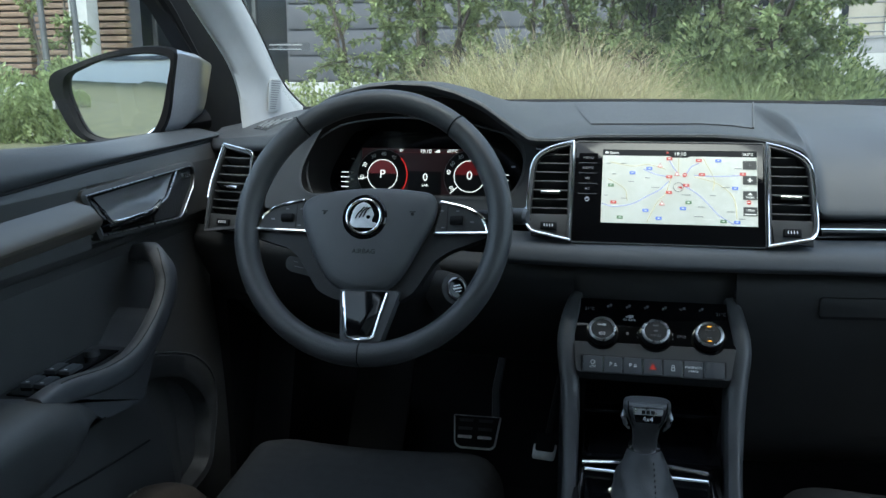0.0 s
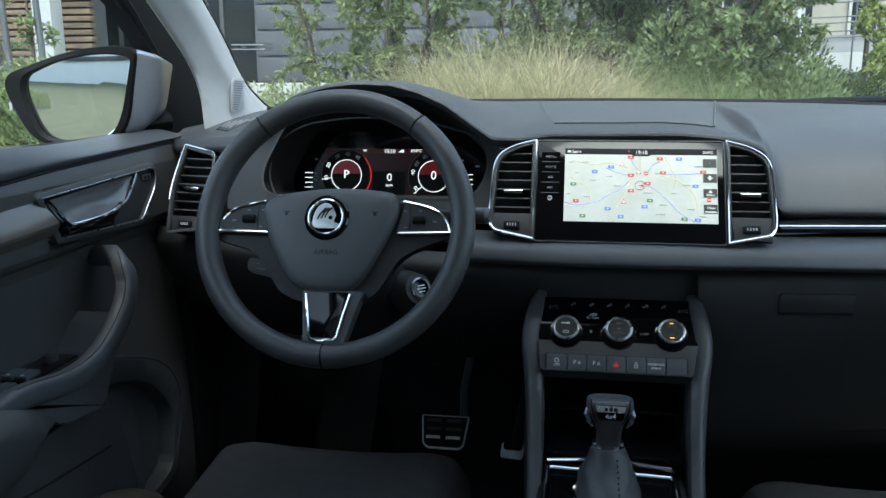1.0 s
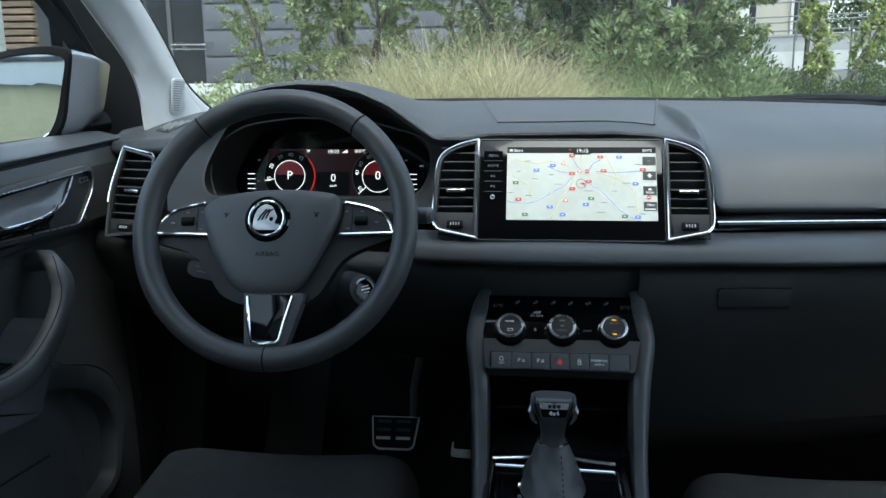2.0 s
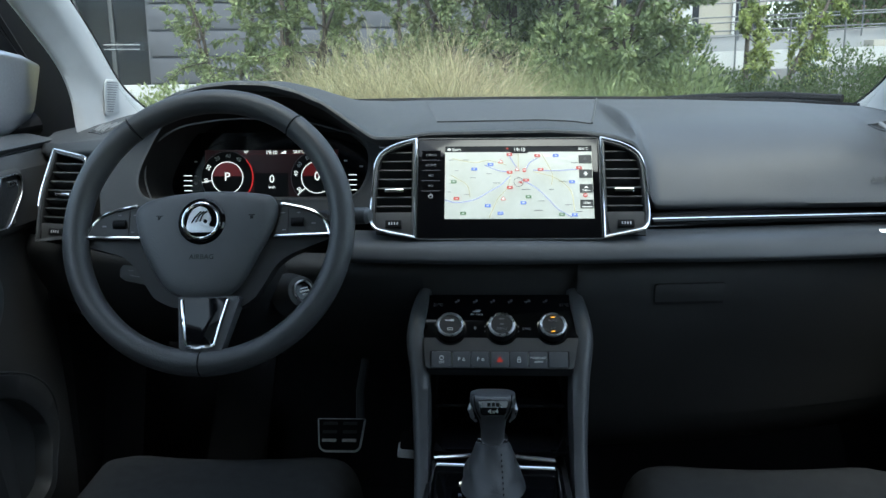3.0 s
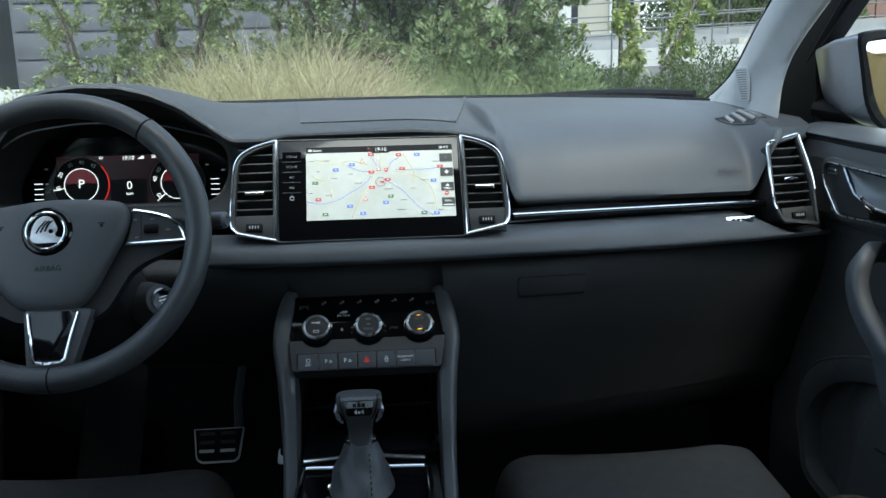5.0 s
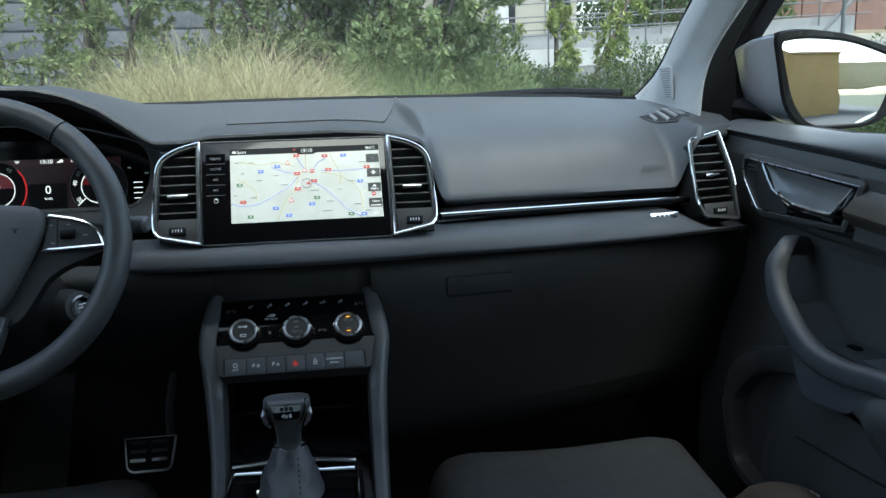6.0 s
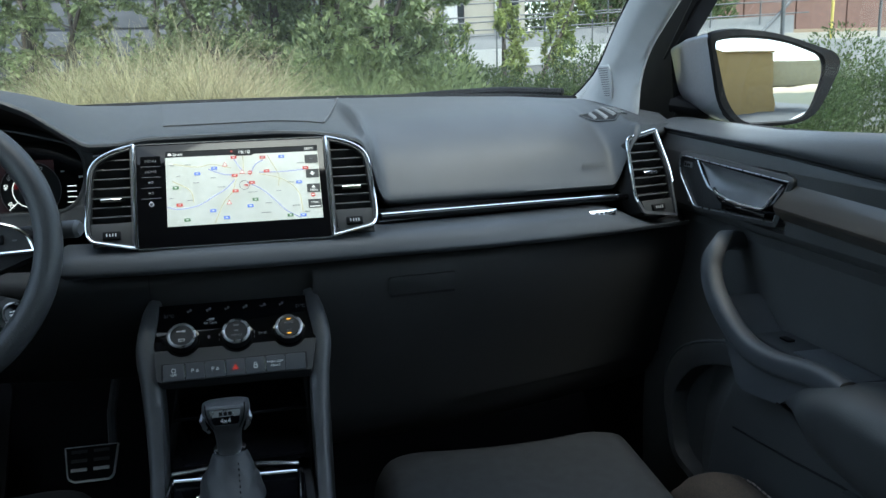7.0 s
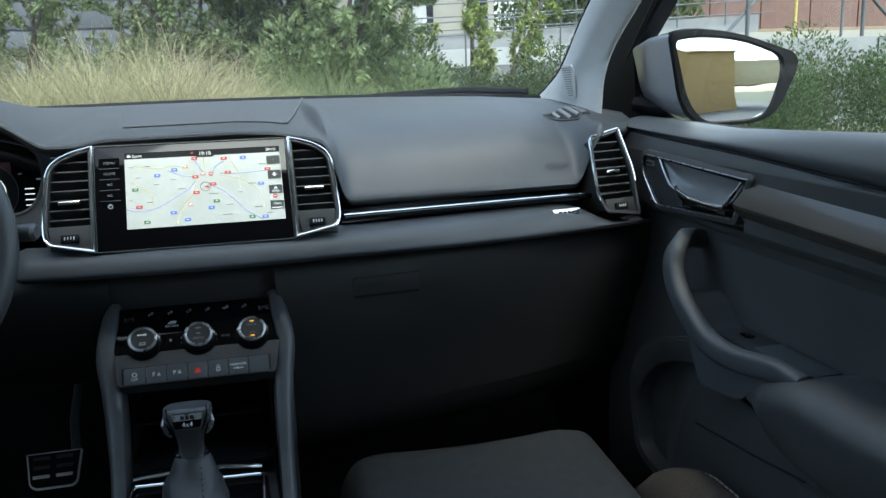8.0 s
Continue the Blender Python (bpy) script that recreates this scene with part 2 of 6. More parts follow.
def upper_section(x):
    lz = sum(knots(x + d, LIP_X, LIP_Z) for d in (-0.006, -0.003, 0, 0.003, 0.006)) / 5
    ly = sum(knots(x + d, LIP_X, LIP_Y) for d in (-0.006, -0.003, 0, 0.003, 0.006)) / 5
    by, bz = knots(x, BASE_X, BASE_Y), knots(x, BASE_X, BASE_Z)
    w = ease(1.05, 1.11, lz) * (1 - ease(0.53, 0.58, abs(x)))
    far = ease(0.5, 0.75, abs(x))
    raised, sloping = (0.30, 0.72, 0.96, 1.01), (0.02 + 0.10 * far, 0.05 + 0.28 * far, 0.17 + 0.42 * far, 0.46 + 0.38 * far)
    pts = [(x, by + 0.06, bz - 0.02), (x, by, bz)]
    for f, r, s in zip((0.72, 0.46, 0.26, 0.10), raised, sloping):
        pts.append((x, ly + f * (by - ly), bz + (lz - bz) * (r * w + s * (1 - w))))
    pts += [(x, ly + 0.008, lz + 0.010 * (1 - w) + 0.001), (x, ly, lz - 0.004)]
    row = smooth_path(pts, 4)
    return row + [Vector((x, ly + 0.006, lz - 0.012)), Vector((x, ly + 0.05, lz - 0.014))]


part("upper_pad", loft([upper_section(-0.76 + 1.52 * i / 300) for i in range(301)]), DASH, dash, smooth=60)

# speaker grille on the top
def top_z(x, y):
    row = upper_section(x)
    best = [q for q in row if q.z > 1.0]
    for a, b in zip(best, best[1:]):
        if (a.y - y) * (b.y - y) <= 0 and abs(a.y - b.y) > 1e-6:
            return a.z + (b.z - a.z) * (y - a.y) / (b.y - a.y)
    return best[0].z


mesh_rows = []
for i in range(17):
    u = i / 16
    y = 1.455 + 0.40 * u
    x0, x1 = -0.098 - 0.045 * u, 0.148 + 0.06 * u
    mesh_rows.append([(x0 + (x1 - x0) * k / 20, y, top_z(x0 + (x1 - x0) * k / 20, y) + 0.0015) for k in range(21)])
part("speaker_grille", loft(mesh_rows), material("speaker_mesh", (0.058, 0.062, 0.068), 0.55, bump=1.0, bump_scale=420), dash)
part("grille_edge", tube([Vector(r[-1]) + Vector((0.002, 0, 0.0005)) for r in mesh_rows], 0.0016), SATIN, dash)
part("grille_edge", tube([Vector(p) + Vector((0, -0.001, 0)) for p in mesh_rows[0]], 0.0008), HARD, dash)

# lower pad below screen and passenger strip
def low_y(x):
    return 1.165 + 0.105 * (abs(x) / 0.6) ** 2


def lower_section(x):
    y = low_y(x)
    k = ease(0.19, 0.24, x)
    z = knots(x, (-0.2, 0.2, 0.64, 0.76), (0.0, 0.0, -0.012, -0.016))
    e = 0.032 * ease(0.56, 0.68, abs(x))
    pts = [(x, y + 0.05 + 0.05 * k, 0.982 + z - e), (x, y + 0.035, 0.979 + z - e), (x, y + 0.012, 0.970 + z - e * 0.7), (x, y, 0.954 + z), (x, y + 0.003, 0.947 + z)]
    return smooth_path(pts, 5) + [Vector((x, y + 0.006, 0.9455 + z)), Vector((x, y + 0.06, 0.944 + z))]


rows = [lower_section(-0.205 + 0.93 * i / 90) for i in range(91)]
rows = [[Vector((-0.225, p.y + 0.02, 0.958 + (p.z - 0.958) * 0.6)) for p in rows[0]]] + rows
part("lower_pad", loft(rows, caps=False), DASH, dash, smooth=38)

# dark panels under the pad
def knee_section(x):
    y = low_y(x) + 0.042
    return smooth_path([(x, y + 0.02, 0.945), (x, y + 0.004, 0.915), (x, y + 0.01, 0.86), (x, y + 0.05, 0.76), (x, y + 0.12, 0.62), (x, y + 0.35, 0.52)], 5)


part("lower_panel", loft([knee_section(0.105 + 0.655 * i / 30) for i in range(31)]), HARD, dash)
def driver_knee(x):
    y = low_y(x) + 0.042
    return smooth_path([(x, y + 0.02, 0.945), (x, y + 0.006, 0.915), (x, y + 0.05, 0.85), (x, y + 0.15, 0.765), (x, y + 0.30, 0.69), (x, y + 0.50, 0.65)], 5)


part("knee_panel", loft([driver_knee(-0.76 + 0.65 * i / 30) for i in range(31)]), HARD, dash)
glove = loft([[p + Vector((0, -0.0015, 0)) for p in knee_section(0.315 + 0.36 * i / 20)[3:19]] for i in range(21)])
part("glove_box_lid", glove, HARD, dash)
hp = plane_at((0.262, low_y(0.26) + 0.044, 0.893), (1, 0.09, 0), (0, -0.1, 1))
part("glove_box_handle", prism(rect(-0.05, 0.05, -0.013, 0.013, 0.004), hp, 0.004, 0.0015), HARD, dash)
# flat black bar; the shade of the handle's recess is its colour
part("handle_recess_shade", prism(rect(-0.048, 0.048, -0.0175, -0.0135, 0.001), hp, 0.002), MATTE, dash)

# body behind the fascia, so that nothing is hollow
part("carrier", box(-0.74, 0.74, 1.44, 1.52, 0.80, 1.07), MATTE, dash)

# passenger trim strip
def strip_y(x):
    return 1.222 + 0.115 * ((x - 0.2) / 0.43)


gap = loft([[(x, strip_y(x) + 0.055, 0.995), (x, strip_y(x) + 0.045, 0.993), (x, strip_y(x) + 0.03, 0.989), (x, strip_y(x) + 0.008, 0.984), (x, strip_y(x) + 0.02, 0.968)] for x in [0.19 + 0.45 * i / 20 for i in range(21)]])
part("trim_panel", gap, GLOSS, dash)
SX = [0.205 + 0.42 * i / 14 for i in range(15)]
part("trim_strip", tube([(x, strip_y(x), 0.9935 - 0.012 * (x - 0.2) / 0.43) for x in SX], 0.0058, 12), GLOSS, dash)
part("chrome_strip", tube([(x, strip_y(x) - 0.0035, 0.998 - 0.012 * (x - 0.2) / 0.43) for x in SX], 0.0010, 8), CHROME, dash)
bd = plane_at((0.557, 1.279, 0.9665), (1, 0.18, 0), (0, 0.5, 1))
badge = part("badge", prism([(-0.024, 0.005), (-0.019, -0.005), (0.021, -0.005), (0.027, 0.005)], bd, 0.002, 0.0006), CHROME, dash)
bars("badge_mark", [(-0.011, 0, 0.006, 0.003), (-0.003, 0, 0.006, 0.003), (0.005, 0, 0.006, 0.003), (0.013, 0, 0.006, 0.003)], bd, MATTE, badge, 0.0021)
ab = plane_at((0.567, 1.345, 1.033), (1, 0.12, 0), (0, 0.38, 1))
lettering("airbag_mark", "AIRBAG", ab, 0.012, HARD, dash)

# ---- centre pod: screen and its two vents ----
POD = plane_at((0.0, 1.2035, 1.0), (1, 0, 0), (0, 0.499, 0.8665))


def vent(parent, outline, m, slats, tab, wheel_at, label="", deep=0.06, line=None):
    v = part("air_vent", frame_ring(outline, grown(outline, -0.0045), m, 0.004), SATIN, parent, label)
    part("vent_chrome", tube([m @ Vector((a, b, 0.004)) for a, b in line or grown(outline, -0.0005)], 0.0021, 8, line is None, hint=m.to_3x3() @ Vector((0, 0, 1))), CHROME, v)
    part("vent_recess", prism(grown(outline, -0.003), shifted(m, 0, 0, -deep), 0.004), MATTE, v)
    wall = frame_ring(grown(outline, -0.004), grown(outline, -0.006), m, deep - 0.004, z0=0.004 - deep)
    part("vent_wall", wall, MATTE, v)
    xs, ys = [p[0] for p in outline], [p[1] for p in outline]
    y0, y1 = slats
    for i in range(7):
        y = y0 + (y1 - y0) * i / 6

        def span(y):
            cross = []
            for a, b in zip(outline, outline[1:] + outline[:1]):
                if (a[1] - y) * (b[1] - y) < 0:
                    cross.append(a[0] + (b[0] - a[0]) * (y - a[1]) / (b[1] - a[1]))
            return min(cross), max(cross)
        a, b = span(y)
        tilt = shifted(m, 0, y, -0.012) @ Matrix.Rotation(radians(-18), 4, "X")
        part("slat", box(a + 0.006, b - 0.006, -0.0013, 0.0013, -0.012, 0.010, 0.0008, tilt), HARD, v)
    ty = y0 + (y1 - y0) * tab / 6
    a, b = span(ty)
    mid = (a + b) / 2
    part("vent_tab", box(mid - 0.013, mid + 0.013, ty - 0.0012, ty + 0.0035, -0.004, 0.004, 0.001, m), CHROME, v)
    px, py, pw = wheel_at
    wheel = part("thumbwheel", box(px - pw, px + pw, py - 0.005, py + 0.005, 0.0, 0.006, 0.0015, m), RUBBER, v)
    bars("wheel_mark", [(px - pw * 0.5 + k * pw * 0.33, py, 0.0012, 0.004) for k in range(4)], m, INK, wheel, 0.0061)
    lower = [p for p in outline if p[1] < y0 - 0.008]
    part("vent_foot", prism([(min(p[0] for p in lower) + 0.005, y0 - 0.007), (min(p[0] for p in lower) + 0.008, min(ys) + 0.007), (max(p[0] for p in lower) - 0.005, min(ys) + 0.004), (max(p[0] for p in lower) - 0.005, y0 - 0.007)], shifted(m, 0, 0, -0.004), 0.005, 0.001), HARD, v)
    return v


lo = rounded([(-0.117, 0.119), (-0.150, 0.110), (-0.174, 0.092), (-0.178, 0.0), (-0.172, -0.015), (-0.116, -0.027)], [0.001, 0.02, 0.02, 0.02, 0.008, 0.001])
ro = [(0.016 - x + 0.004, y) for x, y in lo][::-1]
vent(dash, lo, POD, (0.018, 0.098), 1.7, (-0.146, -0.007, 0.011))
vent(dash, ro, POD, (0.018, 0.098), 1.7, (0.166, -0.007, 0.011))

pod_hood = [[(x, 1.268, knots(x, LIP_X, LIP_Z) - 0.012), (x, 1.262, knots(x, LIP_X, LIP_Z) - 0.016), (x, 1.30, 1.085)] for x in [-0.17 + 0.36 * i / 40 for i in range(41)]]
part("pod_shade", loft(pod_hood), GLOSS, dash)

unit = thing("infotainment_screen", (0.007, 1.21, 0.98), "wide glossy black touchscreen unit showing a navigation map", "screen")
part("glass_panel", prism(rect(-0.1145, 0.1335, -0.0275, 0.1185, 0.003), shifted(POD, 0, 0, -0.02), 0.022, 0.001), GLOSS, unit)
part("panel_edge", frame_ring(grown(rect(-0.1145, 0.1335, -0.0275, 0.1185, 0.003), 0.0015), rect(-0.1145, 0.1335, -0.0275, 0.1185, 0.003), POD, 0.003), SATIN, unit)
MAPM = material("map_paper", (0.50, 0.505, 0.47), 0.5, scale=26, color2=(0.41, 0.415, 0.37), emit=0.58)
DY0, DY1 = 0.0005, 0.1075
disp = part("map_display", prism(rect(-0.077, 0.1245, DY0, 0.0985), shifted(POD, 0, 0, 0.0022), 0.0004), MAPM, unit, "lit road map on the screen", smooth=0)
ROADBLUE, ROADYEL = glowing("map_blue", (0.42, 0.46, 0.72), 0.95), glowing("map_yellow", (0.80, 0.72, 0.42), 0.9)
MRED, MBLUE, MGREEN, MWHITE, MGREY = (glowing(n, c, s) for n, c, s in (("sign_red", (0.62, 0.04, 0.03), 0.8), ("sign_blue", (0.12, 0.22, 0.72), 0.9), ("sign_green", (0.10, 0.22, 0.10), 0.8), ("lit_white", (0.9, 0.92, 0.92), 0.95), ("button_grey", (0.07, 0.075, 0.08), 0.7)))


def mp(u, v):
    """A place on the map from fractions of its width and height (from the top left)."""
    return (-0.077 + 0.2015 * u, 0.0985 - 0.098 * v)


def road(uv, w, mat, name):
    pts = smooth_path([mp(*p) for p in uv], 4)
    bm = bmesh.new()
    L, R = [], []
    for i, p in enumerate(pts):
        t = (pts[min(i + 1, len(pts) - 1)] - pts[max(i - 1, 0)]).normalized()
        s = Vector((-t.y, t.x, 0)) * w
        L.append(POD @ Vector((p.x + s.x, p.y + s.y, 0.0029)))
        R.append(POD @ Vector((p.x - s.x, p.y - s.y, 0.0029)))
    part(name, loft([L, R], bm=bm), mat, disp, smooth=0)


for uv in ([(0, .72), (.08, .76), (.2, .72), (.3, .6), (.38, .5), (.44, .37)], [(.44, .06), (.47, .18), (.5, .26)], [(.55, .27), (.58, .16), (.63, .1)], [(.6, .28), (.75, .29), (.9, .27)],
           [(.52, .42), (.62, .55), (.7, .72), (.76, .86), (.85, .98)], [(.27, .2), (.36, .28), (.45, .31)]):
    road(uv, 0.00075, ROADBLUE, "map_road")
for uv in ([(.66, .03), (.70, .2), (.73, .35), (.72, .5)], [(.45, .33), (.42, .55), (.36, .7), (.3, .98)], [(.05, .1), (.2, .16), (.3, .13), (.42, .2)], [(.6, .3), (.75, .4), (.85, .6), (.87, .9)], [(.5, .02), (.5, .25)], [(.04, .35), (.15, .5), (.17, .68)]):
    road(uv, 0.00045, ROADYEL, "map_road")
for u, v, mat in ((.44, .04, MRED), (.63, .06, MRED), (.44, .31, MRED), (.65, .27, MRED), (.91, .25, MRED), (.55, .43, MRED), (.44, .54, MRED), (.08, .70, MRED),
                  (.2, .26, MBLUE), (.31, .19, MBLUE), (.755, .06, MBLUE), (.86, .46, MBLUE), (.53, .77, MBLUE), (.29, .81, MBLUE), (.375, .92, MBLUE), (.87, .95, MBLUE),
                  (.06, .45, MGREEN), (.565, .68, MGREEN), (.125, .92, MGREEN), (.785, .94, MGREEN)):
    x, y = mp(u, v)
    s = part("road_sign", box(x - 0.0039, x + 0.0039, y - 0.0021, y + 0.0021, 0.003, 0.0034, m=POD), mat, disp, smooth=0)
    bars("sign_bar", [(x, y, 0.003, 0.0012)], POD, MWHITE, s, 0.0035)
for u, v in ((.38, .14), (.49, .26), (.395, .7)):
    x, y = mp(u, v)
    s = part("warning_sign", prism([(x - 0.0036, y - 0.003), (x + 0.0036, y - 0.003), (x, y + 0.0036)], shifted(POD, 0, 0, 0.003), 0.0003), MRED, disp, smooth=0)
    part("sign_bar", prism([(x - 0.0022, y - 0.0022), (x + 0.0022, y - 0.0022), (x, y + 0.0022)], shifted(POD, 0, 0, 0.0034), 0.0003), MWHITE, s, smooth=0)
for u, v in ((.54, .28), (.945, .66)):
    x, y = mp(u, v)
    s = part("stop_sign", prism(disc(0.003, 16, x, y), shifted(POD, 0, 0, 0.003), 0.0004), MRED, disp, smooth=0)
    bars("sign_bar", [(x, y, 0.004, 0.0011)], POD, MWHITE, s, 0.0036)
x, y = mp(.5, .46)
part("position_ring", frame_ring(disc(0.0068, 28, x, y), disc(0.0062, 28, x, y), POD, 0.0003, z0=0.003), MGREY, disp, smooth=0)
part("position_arrow", prism([(x - 0.002, y), (x + 0.005, y - 0.0028), (x + 0.0042, y + 0.0012)], shifted(POD, 0, 0, 0.0035), 0.0003), MRED, disp, smooth=0)
for v in (.12, .34, .56, .79):
    x, y = mp(.953, v)
    s = part("map_button", box(x - 0.0088, x + 0.0088, y - 0.0062, y + 0.0062, 0.003, 0.0034, m=POD), MGREY, disp, smooth=0)
    if v == .12:
        bars("button_mark", [(x, y, 0.005, 0.0005), (x, y, 0.0005, 0.005)], POD, INK_DIM, s, 0.0035)
    elif v == .34:
        bars("button_mark", [(x, y, 0.007, 0.001), (x, y, 0.0025, 0.0055)], POD, MWHITE, s, 0.0035)
    elif v == .56:
        lettering("button_text", "940m", shifted(POD, x, y - 0.003, 0.0035), 0.0048, MWHITE, s)
        part("button_mark", prism([(x - 0.003, y + 0.0005), (x + 0.003, y + 0.0005), (x, y + 0.004)], shifted(POD, 0, 0, 0.0035), 0.0003), MWHITE, s, smooth=0)
    else:
        lettering("button_text", "15km", shifted(POD, x, y + 0.0015, 0.0035), 0.0048, MWHITE, s)
        bars("button_mark", [(x, y - 0.0042, 0.014, 0.0012)], POD, MWHITE, s, 0.0035)
for u, v, w in ((.04, .12, .006), (.14, .12, .008), (.19, .39, .008), (.15, .64, .008), (.35, .47, .010), (.8, .45, .010), (.88, .17, .009), (.65, .74, .009), (.83, .8, .010), (.63, .88, .012), (.03, .6, .005), (.9, .9, .008), (.72, .57, .007), (.3, .33, .007), (.08, .28, .005), (.55, .57, .012)):
    bars("place_name", [(mp(u, v)[0], mp(u, v)[1], w, 0.0007)], POD, INK_DIM, disp, 0.0028)
status = part("status_bar", prism(rect(-0.077, 0.1245, 0.0985, DY1), shifted(POD, 0, 0, 0.0022), 0.0003), MATTE, unit, smooth=0)
part("clock_notch", prism([(0.012, 0.0985), (0.016, 0.0965), (0.035, 0.0965), (0.039, 0.0985)], shifted(POD, 0, 0, 0.0027), 0.0003), MATTE, status, smooth=0)
lettering("clock", "19:10", shifted(POD, 0.0255, 0.1015, 0.0032), 0.0074, MWHITE, status)
lettering("mode_text", "Sport", shifted(POD, -0.0615, 0.1025, 0.0028), 0.0055, MWHITE, status)
lettering("temperature", "28.0°C", shifted(POD, 0.113, 0.1025, 0.0028), 0.0048, MWHITE, status)
bars("status_mark", [(-0.0715, 0.1022, 0.005, 0.002), (-0.0715, 0.1037, 0.003, 0.0015)], POD, MWHITE, status, 0.0028)
bars("red_mark", [(0.009, 0.1035, 0.0028, 0.0022)], POD, MRED, status, 0.0028)
for i, word in enumerate(("MENU", "HOME", "", "")):
    y = 0.0945 - 0.0152 * i
    b = part("touch_button", prism(rect(-0.109, -0.0835, y - 0.0071, y + 0.0071), shifted(POD, 0, 0, 0.0021), 0.0003), GLOSS, unit, smooth=0)
    bars("button_line", [(-0.0962, y - 0.0076, 0.025, 0.0005)], POD, INK_DIM, b, 0.0025)
    if word:
        lettering("button_text", word, shifted(POD, -0.0962, y, 0.0026), 0.0052, INK_DIM, b)
    else:
        bars("button_mark", [(-0.098, y, 0.003, 0.002), (-0.0945, y - 0.001, 0.003, 0.0008), (-0.0945, y + 0.0012, 0.003, 0.0006)], POD, INK_DIM, b, 0.0026)
p = part("power_mark", frame_ring(disc(0.003, 20, -0.0962, 0.0335), disc(0.0023, 20, -0.0962, 0.0335), POD, 0.0003, z0=0.0025), INK, unit, smooth=0)
bars("power_bar", [(-0.0962, 0.036, 0.0008, 0.003)], POD, INK, p, 0.0026)

# ---- side vents ----
SIDE = [(-0.029, 0.058), (0.033, 0.070), (0.0475, 0.0), (0.0445, -0.076), (-0.0225, -0.0655), (-0.034, -0.036)]


def side_vent(s):
    m = plane_at((s * 0.655 - 0.003, 1.331, 1.0185), (1, s * 0.25, 0), (0, 0.36, 1))
    o = rounded([(s * a, b) for a, b in SIDE], [0.010, 0.003, 0.02, 0.004, 0.006, 0.01])
    edge = o[25:30] + o[0:15]
    if s < 0:
        o = o[::-1]
    vent(dash, o, m, (-0.038, 0.046), 2.6, (s * 0.009, -0.058, 0.012), deep=0.045, line=edge)
    def on_top(a, b, h):
        x, y = s * 0.640 + a, 1.452 + b + 0.1 * s * a
        return Vector((x, y, top_z(x, y) + h))
    def ends(b):
        return knots(b, (-0.040, 0.034), (-0.008, -0.044)), knots(b, (-0.040, 0.0, 0.034), (-0.006, 0.034, 0.028))
    B = [-0.040 + 0.074 * j / 10 for j in range(11)]
    # flat sheet on the dash, black in place of the opening's shade
    v = part("defroster_vent", loft([[on_top(s * (ends(b)[0] + (ends(b)[1] - ends(b)[0]) * k / 6), b, 0.0009) for k in range(7)] for b in B]), MATTE, dash)
    rim = [(ends(b)[0], b) for b in B] + [(ends(b)[1], b) for b in B[::-1]]
    part("vent_rim", tube([on_top(s * a, b, 0.001) for a, b in rim], 0.0016, 6, True), DASH, v)
    for k in range(5):
        c = -0.028 + 0.0118 * k
        span_b = [b for b in B if ends(b)[0] < c - 0.001 and c + 0.006 < ends(b)[1]]
        if len(span_b) > 1:
            part("slat", loft([[on_top(s * (c + u), b, h) for u, h in ((0, 0.0), (0.001, 0.003), (0.0048, 0.003), (0.006, 0.0))] for b in span_b], True, True), SLATGREY, v)


side_vent(1)
side_vent(-1)
for s in (-1, 1):
    rows = []
    for i in range(13):
        a = i / 12
        x = s * (0.625 + 0.115 * a)
        y = 1.338 + 0.072 * a
        rows.append([(x, y + 0.04, 1.075 - 0.006 * a), (x, y + 0.02, 0.93), (x, y + 0.05, 0.90)])
    part("vent_housing", loft(rows), HARD, dash, smooth=70)
    part("end_panel", box(s * 0.60 if s > 0 else -0.72, 0.72 if s > 0 else -0.60, 1.47, 1.49, 0.90, 1.06, 0.005), HARD, dash)

# ---- driver's instrument binnacle ----
BIN = plane_at((-0.365, 1.305, 1.05), (1, 0, 0), (0, 0.18, 1))
hole = rounded([(-0.165, -0.035), (0.155, -0.035), (0.176, 0.005), (0.172, 0.05), (0.09, 0.115), (-0.06, 0.118), (-0.13, 0.08), (-0.172, 0.0)], [0.02, 0.03, 0.02, 0.03, 0.06, 0.06, 0.03, 0.03], 5)
outer = []
for a, b in hole:
    r = math.hypot(a, b) or 1
    outer.append((max(-0.235, min(0.196, a * 1.34)), max(-0.058, min(knots(a * 1.34 - 0.365, LIP_X, LIP_Z) - 1.05 - 0.012, b * 1.9 if b > 0 else b * 3.2))))
face = frame_ring(outer, hole, BIN, 0.004)
part("binnacle_face", face, DASH, dash, smooth=50)
deep = [(a * 0.93, b * 0.9) for a, b in hole]
part("binnacle_tunnel", loft([[BIN @ Vector((a, b, 0.004)) for a, b in hole], [BIN @ Vector((a, b, -0.03)) for a, b in grown(hole, -0.004)], [BIN @ Vector((a, b, -0.125)) for a, b in deep]], True), MATTE, dash)
part("binnacle_rim", frame_ring(grown(hole, 0.002), grown(hole, -0.001), BIN, 0.0025, z0=0.003), SATIN, dash)

lens = rounded([(-0.150, -0.045), (0.150, -0.045), (0.170, -0.005), (0.173, 0.030), (0.160, 0.056), (0.07, 0.081), (-0.035, 0.084), (-0.11, 0.073), (-0.152, 0.047), (-0.167, 0.0)], [0.02, 0.03, 0.02, 0.02, 0.02, 0.03, 0.03, 0.02, 0.02, 0.03], 4)
part("lens_rim", frame_ring(grown(lens, 0.0022), lens, shifted(BIN, 0, 0, -0.012), 0.003), SATIN, dash)

lining = []
